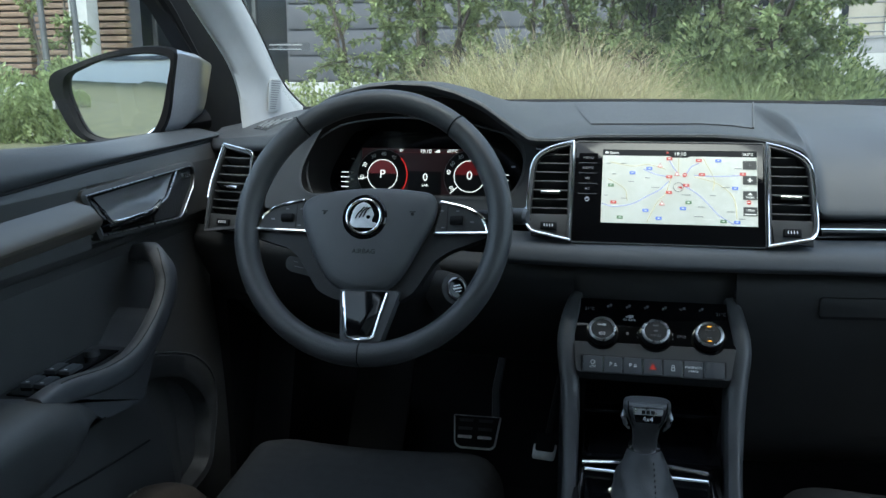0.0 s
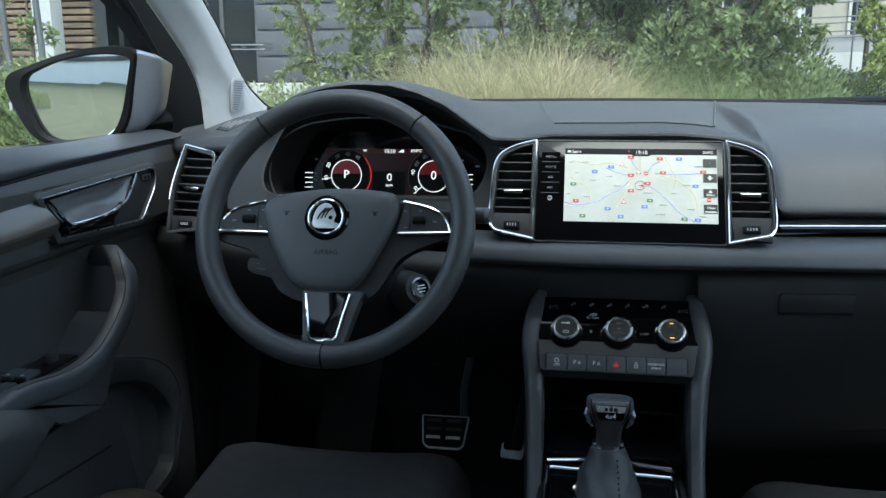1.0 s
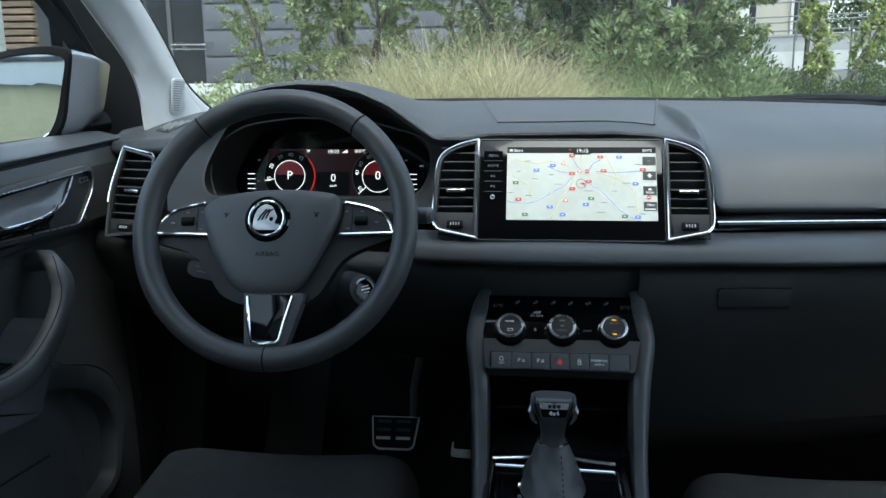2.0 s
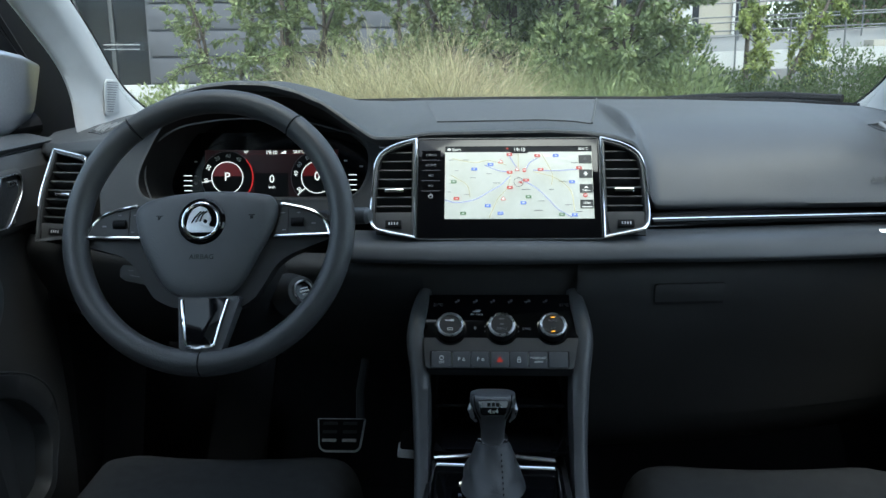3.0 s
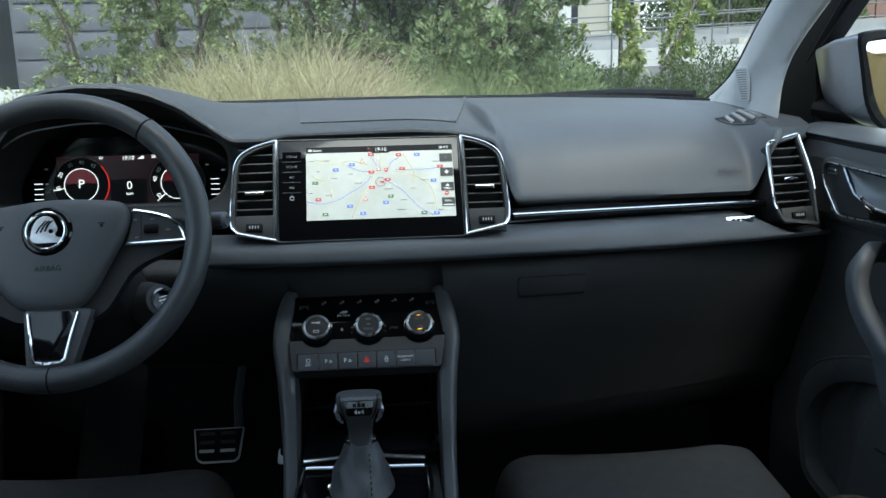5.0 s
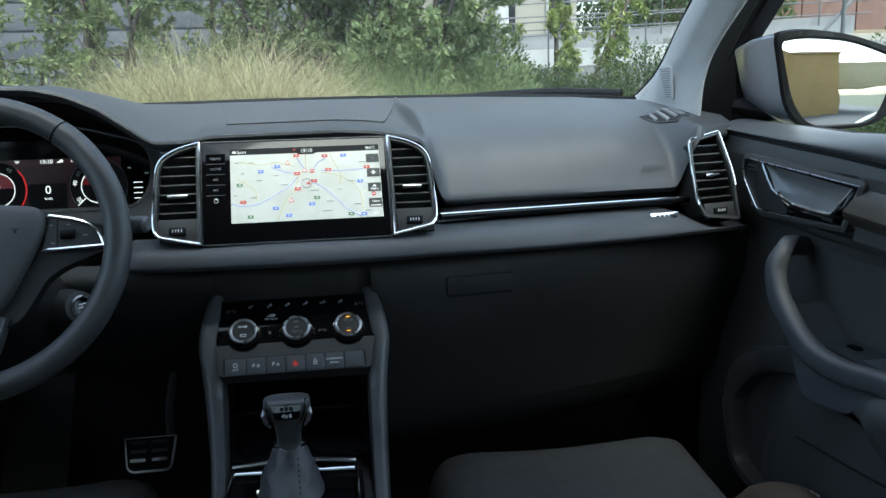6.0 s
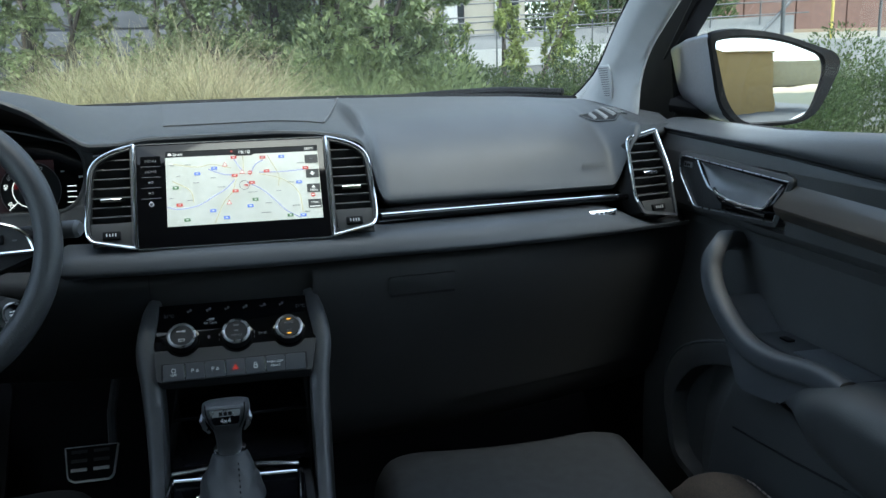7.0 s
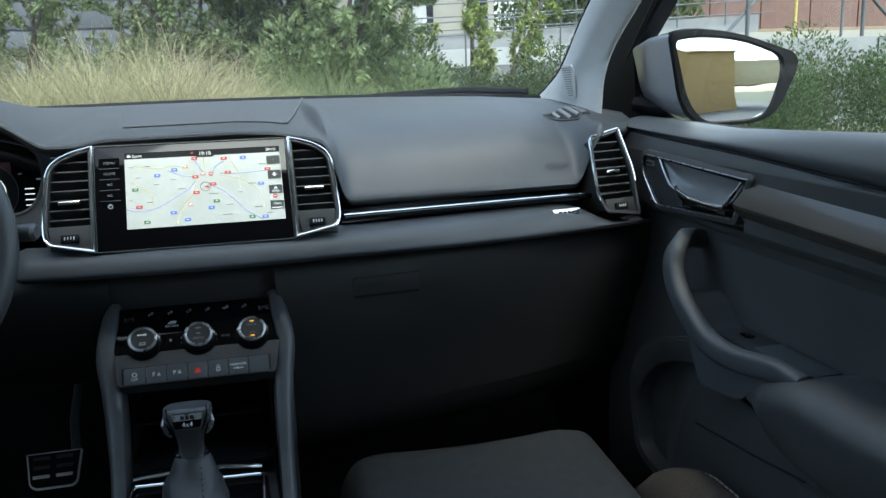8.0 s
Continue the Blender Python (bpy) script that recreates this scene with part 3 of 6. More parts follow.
for i in range(41):
    x = -0.60 + 0.45 * i / 40
    z, y = knots(x, LIP_X, LIP_Z), knots(x, LIP_X, LIP_Y)
    lining.append([(x, y + 0.012, z - 0.009), (x, y + 0.08, min(z - 0.012, 1.165)), (x, 1.47, min(z - 0.02, 1.14)), (x, 1.48, 1.0)])
part("hood_lining", loft(lining), MATTE, dash)
cluster = thing("instrument_cluster", (-0.365, 1.41, 1.0), "lit digital instrument display with red and white round gauges", "instrument display")
CL = plane_at((-0.365, 1.412, 1.03), (1, 0, 0), (0, 0.20, 1))
part("display_panel", prism(rect(-0.165, 0.165, -0.06, 0.075, 0.01), shifted(CL, 0, 0, -0.01), 0.01), GLOSS, cluster)
CRED, CDARK = glowing("gauge_red", (0.55, 0.02, 0.03), 0.10), glowing("display_wine", (0.20, 0.006, 0.012), 0.025)
part("display_ground", prism(rect(-0.105, 0.11, -0.045, 0.047), CL, 0.0005), CDARK, cluster, smooth=0)
part("display_dark", prism(rect(-0.025, 0.03, -0.05, 0.01), shifted(CL, 0, 0, 0.0006), 0.0003), MATTE, cluster, smooth=0)
part("top_line", box(-0.05, 0.055, 0.0405, 0.0413, 0.001, 0.0015, m=CL), CRED, cluster, smooth=0)
for gx, words in ((-0.0685, ("10", "20", "30", "40", "45")), (0.0765, ("20", "40", "60", "80", "100"))):
    g = part("gauge", prism(disc(0.0425, 40, gx, 0.003), shifted(CL, 0, 0, 0.001), 0.0004), MATTE, cluster, smooth=0)
    part("gauge_rim", frame_ring(disc(0.0425, 40, gx, 0.003), disc(0.0417, 40, gx, 0.003), CL, 0.0004, z0=0.0015), INK_DIM, g, smooth=0)
    arc = disc(0.0425, 16, gx, 0.003, -0.9, 0.75)
    arc2 = disc(0.0405, 16, gx, 0.003, -0.9, 0.75)
    if gx < 0:
        part("red_zone", loft([[CL @ Vector((a, b, 0.0021)) for a, b in arc], [CL @ Vector((a, b, 0.0021)) for a, b in arc2]]), glowing("zone_red", (0.7, 0.02, 0.02), 0.55), g, smooth=0)
    core = part("gauge_core", prism(disc(0.025, 32, gx, 0.003, 0.1, math.pi - 0.1), shifted(CL, 0, 0, 0.0015), 0.0004), CRED, g, smooth=0)
    part("core_ring", frame_ring(disc(0.0258, 40, gx, 0.003), disc(0.0246, 40, gx, 0.003), CL, 0.0004, z0=0.002), MWHITE, g, smooth=0)
    for k, wd in enumerate(words):
        a = radians((188, 152, 118, 88, 58)[k] if gx < 0 else (215, 170, 145, 115, 70)[k])
        lettering("gauge_number", wd, shifted(CL, gx + 0.0345 * math.cos(a), 0.003 + 0.0345 * math.sin(a), 0.0018) @ Matrix.Rotation(a - math.pi / 2, 4, "Z"), 0.0085, MWHITE if k < 2 else INK, g)
    a = radians(190 if gx < 0 else 222)
    part("needle", tube([CL @ Vector((gx + r * math.cos(a), 0.003 + r * math.sin(a), 0.0026)) for r in (0.026, 0.042)], 0.0007, 6), MWHITE, g)
    lettering("gauge_text", "P" if gx < 0 else "0", shifted(CL, gx, 0.004, 0.0025), 0.019, MWHITE, g)
lettering("speed", "0", shifted(CL, 0.0035, 0.0, 0.002), 0.017, MWHITE, cluster)
lettering("speed_unit", "km/h", shifted(CL, 0.0035, -0.0125, 0.002), 0.0055, MWHITE, cluster)
lettering("clock", "19:10", shifted(CL, 0.003, 0.0425, 0.002), 0.0085, MWHITE, cluster)
lettering("temperature", "28.0°C", shifted(CL, 0.047, 0.0435, 0.002), 0.0065, MWHITE, cluster)
lettering("compass", "W", shifted(CL, -0.038, 0.0435, 0.002), 0.006, MWHITE, cluster)
part("status_mark", prism(rounded([(0.017, 0.041), (0.027, 0.041), (0.026, 0.046), (0.022, 0.044)], 0.001), shifted(CL, 0, 0, 0.0018), 0.0003), MWHITE, cluster, smooth=0)
for k in range(4):
    part("level_tick", box(-0.139, -0.126, -0.018 + 0.008 * k, -0.0168 + 0.008 * k, 0.001, 0.0015, m=CL), MWHITE, cluster, smooth=0)
    part("level_tick", box(0.127, 0.14, -0.018 + 0.008 * k, -0.0168 + 0.008 * k, 0.001, 0.0015, m=CL), MWHITE, cluster, smooth=0)
for spot in ((-0.120, 0.029, 0.005, 0.002), (-0.120, 0.006, 0.004, 0.002), (-0.120, -0.005, 0.005, 0.0035), (0.147, 0.02, 0.006, 0.0025), (0.122, 0.029, 0.005, 0.002)):
    bars("level_mark", [spot], CL, INK, cluster, 0.001)
# ---- steering wheel ----
wheel = thing("steering_wheel", (-0.371, 1.107, 1.0085), "black leather three-spoke steering wheel with chrome accents", "steering wheel")
W = plane_at((-0.3695, 1.107, 1.0075), (1, 0, 0), (0, math.sin(radians(24)), math.cos(radians(24)))) @ Matrix.Rotation(radians(0.8), 4, "Z")
RIM = 0.1692


def rim_part(name, a0, a1, mat, fat):
    n = 72
    rows = []
    for i in range(n + 1):
        a = a0 + (a1 - a0) * i / n
        grip = 1 + 0.10 * (math.exp(-((a - radians(28)) / 0.22) ** 2) + math.exp(-((a - radians(152)) / 0.22) ** 2))
        ring = []
        for k in range(16):
            q = k * math.tau / 16
            ring.append(W @ Vector(((RIM + fat * math.cos(q)) * math.cos(a), (RIM + fat * math.cos(q)) * math.sin(a), fat * 1.12 * grip * math.sin(q))))
        rows.append(ring)
    return part(name, loft(rows, True, True), mat, wheel, smooth=60)


rim_part("rim_top", radians(52), radians(128), LEATHER, 0.0152)
rim_part("rim_grip", radians(128.6), radians(269.6), LEATHER, 0.0158)
rim_part("rim_grip", radians(-89.6), radians(51.4), LEATHER, 0.0158)
for a in (52, 128, 270):
    ca, sa = math.cos(radians(a)), math.sin(radians(a))
    part("rim_seam", tube([W @ Vector(((RIM + 0.0152 * math.cos(q)) * ca, (RIM + 0.0152 * math.cos(q)) * sa, 0.017 * math.sin(q))) for q in [k * math.tau / 20 for k in range(20)]], 0.0011, 6, True), RUBBER, wheel)

# spokes: glossy back, satin face
back = rounded([(-0.160, -0.020), (-0.155, 0.012), (-0.09, 0.03), (0.09, 0.03), (0.155, 0.016), (0.159, -0.012), (0.105, -0.033), (0.087, -0.046), (0.062, -0.088), (0.045, -0.100), (-0.042, -0.100), (-0.066, -0.088), (-0.094, -0.046), (-0.110, -0.033)], 0.008)
part("spoke_plate", prism(back, shifted(W, 0, 0, -0.022), 0.018, 0.004), DARKENED_PLASTIC, wheel)
pad = [(-0.092, 0.008), (-0.089, 0.028), (-0.062, 0.040), (0.0, 0.047), (0.060, 0.044), (0.083, 0.036), (0.085, 0.008), (0.064, -0.036), (0.044, -0.072), (0.025, -0.087), (0.0, -0.091), (-0.030, -0.088), (-0.054, -0.072), (-0.078, -0.032)]
padc = [(p.x, p.y) for p in smooth_path(pad, 4, True)]
rows = []
for f, h in ((1.0, -0.004), (1.0, 0.002), (0.985, 0.006), (0.95, 0.0095), (0.85, 0.0125), (0.66, 0.0145), (0.4, 0.0155), (0.12, 0.016)):
    rows.append([W @ Vector((a * f, -0.02 + (b + 0.02) * f, h)) for a, b in padc])
hub = part("airbag_cover", loft(rows, True, True), HUBSKIN, wheel, smooth=60)
lettering("airbag_text", "AIRBAG", shifted(W, -0.002, -0.040, 0.0158), 0.0088, MATTE, hub)
for sx in (-1, 1):
    bars("horn_mark", [(sx * 0.058, 0.013, 0.008, 0.0012), (sx * 0.058, 0.010, 0.004, 0.004)], W, MATTE, hub, 0.0142)
emb = part("emblem", turned([(0.001, 0.0), (0.0295, 0.0), (0.0295, 0.003), (0.027, 0.005), (0.001, 0.0055)], shifted(W, -0.004, 0.005, 0.013)), GLOSS, wheel)
E_ = shifted(W, -0.004, 0.005, 0.018)
part("emblem_ring", tube([E_ @ Vector((0.0222 * math.cos(a), 0.0222 * math.sin(a), 0.001)) for a in [k * math.tau / 40 for k in range(40)]], 0.0021, 8, True), CHROME, emb)
shape = rounded([(-0.016, -0.009), (-0.012, -0.013), (0.014, -0.013), (0.017, -0.008), (0.008, -0.006), (0.012, 0.002), (0.006, 0.014), (-0.002, 0.017), (-0.010, 0.012), (-0.014, 0.004)], 0.003)
part("emblem_shape", prism([(a * 1.12, b * 1.12) for a, b in shape], shifted(E_, 0, 0, 0.0005), 0.002, 0.0008), material("bright_satin_metal", (0.80, 0.81, 0.82), 0.38, 0.55), emb)
for k in range(3):
    part("emblem_line", tube([E_ @ Vector((-0.011 + 0.005 * k, -0.003 + 0.001 * k, 0.0026)), E_ @ Vector((-0.007 + 0.005 * k, 0.004 + 0.002 * k, 0.0028)), E_ @ Vector((0.0 + 0.004 * k, 0.012, 0.0026))], 0.0009, 6), GLOSS, emb)
part("emblem_eye", turned([(0.0005, 0), (0.0028, 0), (0.0024, 0.001), (0.0005, 0.001)], shifted(E_, 0.006, -0.001, 0.0022), 16), GLOSS, emb)

# switch pods with chrome frames
for sx in (-1, 1):
    o = [(sx * 0.091, 0.032), (sx * 0.13, 0.024), (sx * 0.150, 0.010), (sx * 0.157, -0.012), (sx * 0.083, -0.014)]
    o = o if sx < 0 else o[::-1]
    oc = rounded(o, [0.003, 0.02, 0.02, 0.004, 0.002] if sx < 0 else [0.002, 0.004, 0.02, 0.02, 0.003])
    podm = shifted(W, 0, 0, -0.004)
    sp = part("switch_pod", prism(grown(oc, -0.003), podm, 0.006, 0.001), HARD, wheel)
    part("chrome_frame", tube([podm @ Vector((a, b, 0.0055)) for a, b in grown(oc, -0.002)], 0.0026, 8, hint=W.to_3x3() @ Vector((0, 0, 1))), CHROME, wheel)
    part("scroll_roller", turned([(0.0055, -0.008), (0.006, -0.007), (0.006, 0.007), (0.0055, 0.008)], shifted(podm, sx * 0.113, 0.006, 0.005) @ Matrix.Rotation(math.pi / 2, 4, "Y"), 16), RUBBER, sp)
    bars("switch_mark", [(sx * 0.133, 0.004, 0.005, 0.002), (sx * 0.094, 0.018, 0.004, 0.0014), (sx * 0.096, -0.004, 0.004, 0.0014), (sx * 0.114, 0.018, 0.004, 0.0014), (sx * 0.114, -0.009, 0.005, 0.001)], podm, INK_DIM, sp, 0.0062)
    part("pod_seam", tube([podm @ Vector((sx * 0.101, 0.024, 0.006)), podm @ Vector((sx * 0.101, -0.012, 0.006))], 0.0006, 6), MATTE, sp)
# lower spoke
ls = rounded([(-0.031, -0.088), (-0.0255, -0.160), (0.024, -0.160), (0.047, -0.088)], [0.002, 0.006, 0.006, 0.002])
part("lower_spoke", prism(ls, shifted(W, 0, 0, -0.012), 0.020, 0.003), HUBSKIN, wheel)
li = rounded([(-0.025, -0.09), (-0.0175, -0.148), (0.0165, -0.148), (0.031, -0.09)], [0.001, 0.006, 0.006, 0.001])
part("spoke_inlay", prism(li, shifted(W, 0, 0, 0.0), 0.009, 0.001), GLOSS, wheel)
part("spoke_chrome", tube([W @ Vector((a, b, 0.0092)) for a, b in [(-0.0255, -0.092), (-0.0235, -0.110), (-0.0195, -0.142), (-0.0165, -0.149), (-0.005, -0.151), (0.012, -0.150), (0.0175, -0.146), (0.024, -0.118), (0.0315, -0.092)]], 0.0021, 8), CHROME, wheel)

# column, stalks, start button
column = thing("steering_column", (-0.371, 1.2, 0.93), "black plastic steering column cowl with stalks and start button", "steering column")
cm = plane_at((-0.371, 1.13, 0.995), (1, 0, 0), (0, 0.55, 0.83))
part("cowl", loft([[(shifted(cm, 0, 0, -d)) @ Vector((r * math.cos(a) * 1.15, -0.025 + r * math.sin(a), 0)) for a in [k * math.tau / 24 for k in range(24)]] for d, r in ((0.0, 0.040), (0.02, 0.050), (0.12, 0.062), (0.2, 0.075))], True, True), DARKENED_PLASTIC, column)
rs = part("wiper_stalk", tube([(-0.30, 1.165, 1.01), (-0.24, 1.15, 1.016), (-0.19, 1.135, 1.018)], [0.006, 0.0075, 0.011], 12, squash=0.8), HARD, column)
part("stalk_tip", tube([(-0.192, 1.135, 1.018), (-0.172, 1.13, 1.019), (-0.168, 1.129, 1.019)], [0.0125, 0.0125, 0.009], 14, squash=0.85), SATIN, rs)
lsw = plane_at((-0.463, 1.115, 0.945), (1, 0.1, -0.22), (0, 0.4, 1))
st = part("light_stalk", prism(rounded([(-0.024, 0.008), (0.03, 0.010), (0.03, -0.013), (-0.02, -0.012), (-0.026, -0.004)], 0.004), lsw, 0.012, 0.002), HARD, column)
bars("stalk_mark", [(-0.012, 0.002, 0.006, 0.001), (0.0, 0.002, 0.007, 0.001), (-0.006, -0.004, 0.012, 0.001), (0.012, 0.0, 0.006, 0.001), (0.016, -0.006, 0.004, 0.002)], lsw, INK_DIM, st, 0.0122)
sb = plane_at((-0.271, 1.185, 0.905), (1, 1.1, 0), (-0.2, 0.35, 1))
part("start_housing", turned([(0.001, -0.03), (0.032, -0.03), (0.022, -0.002), (0.016, 0.0), (0.001, 0.0)], sb), HARD, column)
part("start_ring", tube([sb @ Vector((0.0145 * math.cos(a), 0.0145 * math.sin(a), 0.002)) for a in [k * math.tau / 30 for k in range(30)]], 0.0015, 8, True), STEEL, column)
btn = part("start_button", turned([(0.001, 0.0), (0.0128, 0.0), (0.0128, 0.003), (0.001, 0.004)], sb), GLOSS, column)
bars("button_mark", [(0, 0.004, 0.012, 0.0016), (0, 0.0, 0.015, 0.0022), (0, -0.0045, 0.010, 0.0016)], sb, INK, btn, 0.0041)
# ---- centre console ----
console = thing("centre_console", (0.0, 1.15, 0.4), "black centre console with climate controls and grey side rails", "console")
CP = plane_at((0.0, 1.185, 0.86), (1, 0, 0), (0, 0.714, 0.70))
part("climate_panel", prism(rounded([(-0.112, 0.045), (0.110, 0.045), (0.103, -0.024), (-0.105, -0.024)], 0.004), shifted(CP, 0, 0, -0.02), 0.02, 0.001), GLOSS, console)
part("control_ledge", prism(rounded([(-0.106, -0.023), (0.103, -0.023), (0.094, -0.0690), (-0.101, -0.0675)], [0.002, 0.002, 0.004, 0.004]), shifted(CP, 0, 0, -0.02), 0.0215, 0.002), HARD, console)
for i, kx in enumerate((-0.0695, 0.0, 0.0685)):
    km = shifted(CP, kx, -0.0065, 0.0)
    k = part("climate_knob", turned([(0.001, 0.0), (0.0195, 0.0), (0.0185, 0.012), (0.001, 0.012)], shifted(km, 0, -0.003, 0)), RUBBER, console)
    part("knob_collar", turned([(0.001, -0.001), (0.0225, -0.001), (0.0225, 0.002), (0.001, 0.003)], shifted(km, 0, -0.005, 0)), GLOSS, k)
    part("knob_ring", tube([km @ Vector((0.0163 * math.cos(a), 0.0163 * math.sin(a) - 0.002, 0.0125)) for a in [q * math.tau / 40 for q in range(40)]], 0.0021, 8, True), STEEL, k)
    cap = part("knob_face", turned([(0.001, 0.0), (0.0148, 0.0), (0.0148, 0.0015), (0.001, 0.002)], shifted(km, 0, -0.002, 0.0115)), DARKENED_PLASTIC, k)
    fm = shifted(km, 0, -0.002, 0.0138)
    if i == 0:
        bars("knob_mark", [(-0.001, 0.0055, 0.011, 0.0016), (0.003, 0.0055, 0.004, 0.003), (0.0, -0.006, 0.007, 0.0008), (0.0, -0.009, 0.007, 0.0008), (-0.0035, -0.0075, 0.0008, 0.003), (0.0035, -0.0075, 0.0008, 0.003)], fm, INK, cap)
    elif i == 1:
        lettering("knob_text", "MENU", shifted(fm, 0, -0.007), 0.0050, INK_DIM, cap)
        bars("knob_mark", [(0, 0.008, 0.007, 0.0022), (0, 0.0, 0.005, 0.002)], fm, INK_DIM, cap)
    else:
        lettering("knob_text", "AUTO", shifted(fm, 0, 0.0055), 0.0044, INK_DIM, cap)
        lettering("knob_text", "A/C", shifted(fm, 0, -0.0065), 0.0042, INK_DIM, cap)
        bars("amber_lamp", [(0, 0.0105, 0.0052, 0.0010), (0, -0.0108, 0.0052, 0.0010)], fm, glowing("amber", (1.0, 0.42, 0.02), 1.6), cap)
lettering("temperature", "21°C", shifted(CP, -0.087, 0.028, 0.0012), 0.0066, INK_DIM, console)
lettering("temperature", "21°C", shifted(CP, 0.086, 0.028, 0.0012), 0.0066, INK_DIM, console)
for k, x in enumerate((-0.061, -0.036, -0.012, 0.012, 0.036, 0.060)):
    w = 0.009 if k == 4 else 0.006
    bars("touch_mark", [(x, 0.0335, w, 0.0011), (x + 0.002, 0.0355, 0.003, 0.0022), (x - 0.0015, 0.0318, 0.002, 0.0015)], CP, INK_DIM, console, 0.0011)
lettering("care_text", "Air Care", shifted(CP, -0.034, 0.0135, 0.0012), 0.0048, INK, console)
bars("care_mark", [(-0.034, 0.0175, 0.010, 0.0012), (-0.032, 0.0195, 0.008, 0.0012)], CP, INK, console, 0.0012)
lettering("sync_text", "SYNC", shifted(CP, 0.034, -0.009, 0.0012), 0.0046, INK_DIM, console)
for spot in ((-0.036, -0.008, 0.003, 0.004), (-0.0225, -0.006, 0.0012, 0.003), (-0.0225, -0.013, 0.0012, 0.003), (0.0225, -0.006, 0.0012, 0.003), (0.0225, -0.013, 0.0012, 0.003)):
    bars("fan_mark", [spot], CP, INK_DIM, console, 0.0012)
part("panel_top", loft([[p + Vector((0, 0.022, 0)) for p in knee_section(-0.112 + 0.219 * i / 8)[:12]] for i in range(9)]), HARD, console)
part("key_bed", box(-0.0960, 0.0890, -0.0125, 0.0125, -0.008, 0.0002, 0.001, shifted(CP, 0, -0.0568, 0.0035) @ Matrix.Rotation(radians(14), 4, "X")), MATTE, console)
# the key row
KEYM = shifted(CP, 0, -0.0568, 0.0035) @ Matrix.Rotation(radians(14), 4, "X")
edges = [-0.0940, -0.0665, -0.0415, -0.0160, 0.0093, 0.0350, 0.0600, 0.0868]
for k, (a, b) in enumerate(zip(edges, edges[1:])):
    key = part("key", box(a + 0.0007, b - 0.0007, -0.0108, 0.0108, -0.006, 0.0028, 0.0014, KEYM), SATIN, console)
    c = (a + b) / 2
    if k == 3:
        tri = [(c - 0.0045, -0.0035), (c + 0.0045, -0.0035), (c, 0.0042)]
        part("hazard_triangle", prism(tri, shifted(KEYM, 0, 0, 0.0029), 0.0003), glowing("hazard_red", (0.65, 0.05, 0.04), 0.35), key, smooth=0)
    elif k == 0:
        lettering("key_text", "OFF", shifted(KEYM, c, -0.004, 0.0029), 0.0045, INK, key)
        part("key_mark", frame_ring(disc(0.003, 16, c, 0.002), disc(0.0022, 16, c, 0.002), KEYM, 0.0003, z0=0.0029), INK, key, smooth=0)
    elif k in (1, 2):
        lettering("key_text", "P", shifted(KEYM, c - 0.003, 0.0, 0.0029), 0.0075, INK, key)
        bars("key_mark", [(c + 0.003, -0.001, 0.004, 0.0012), (c + 0.003, 0.0012, 0.0025, 0.001)], KEYM, INK, key, 0.0029)
    elif k == 4:
        part("key_mark", frame_ring(rect(c - 0.0025, c + 0.0025, -0.004, 0.0005, 0.001), rect(c - 0.0016, c + 0.0016, -0.0032, -0.0003, 0.0008), KEYM, 0.0003, z0=0.0029), INK, key, smooth=0)
        part("key_mark", frame_ring(disc(0.002, 12, c, 0.002), disc(0.0013, 12, c, 0.002), KEYM, 0.0003, z0=0.0029), INK, key, smooth=0)
    elif k == 5:
        lettering("key_text", "PASSENGER", shifted(KEYM, c, 0.002, 0.0029), 0.0040, INK, key)
        lettering("key_text", "AIRBAG", shifted(KEYM, c, -0.003, 0.0029), 0.0036, INK, key)
    if k:
        part("key_gap", box(a - 0.0009, a + 0.0009, -0.007, 0.009, -0.002, 0.0006, m=KEYM), CHROME if k % 2 else SATIN, console)

# storage bay and shifter deck
part("bay_back", box(-0.095, 0.09, 1.27, 1.28, 0.68, 0.83), MATTE, console)
part("bay_roof", box(-0.095, 0.09, 1.15, 1.27, 0.806, 0.812), MATTE, console)
part("bay_shelf", box(-0.09, 0.085, 1.16, 1.27, 0.748, 0.753, 0.001), GLOSS, console)
part("bay_shelf", box(-0.09, 0.085, 1.10, 1.27, 0.705, 0.712, 0.001), GLOSS, console)
part("console_body", box(-0.10, 0.085, 0.45, 1.27, 0.33, 0.69, 0.01), MATTE, console)
part("shifter_deck", box(-0.092, 0.074, 0.80, 1.095, 0.69, 0.703, 0.003), GLOSS, console)
DK = plane_at((-0.009, 0.98, 0.7035), (1, 0, 0), (0, 1, 0))
deck = rounded([(-0.078, -0.12), (0.071, -0.12), (0.076, 0.085), (-0.078, 0.095)], [0.01, 0.01, 0.004, 0.004])
part("deck_chrome", tube([DK @ Vector((a, b, 0.002)) for a, b in deck], 0.0024, 8, True), CHROME, console)
part("deck_bar", tube([DK @ Vector((-0.080, 0.112, 0.004)), DK @ Vector((-0.03, 0.117, 0.005)), DK @ Vector((0.03, 0.114, 0.005)), DK @ Vector((0.076, 0.104, 0.004))], 0.0026, 8), CHROME, console)
for k, w in enumerate("PRND"):
    lettering("gate_letter", w, shifted(DK, -0.044, 0.048 - 0.03 * k, 0.0005), 0.010, MWHITE if k == 0 else INK_DIM, console)
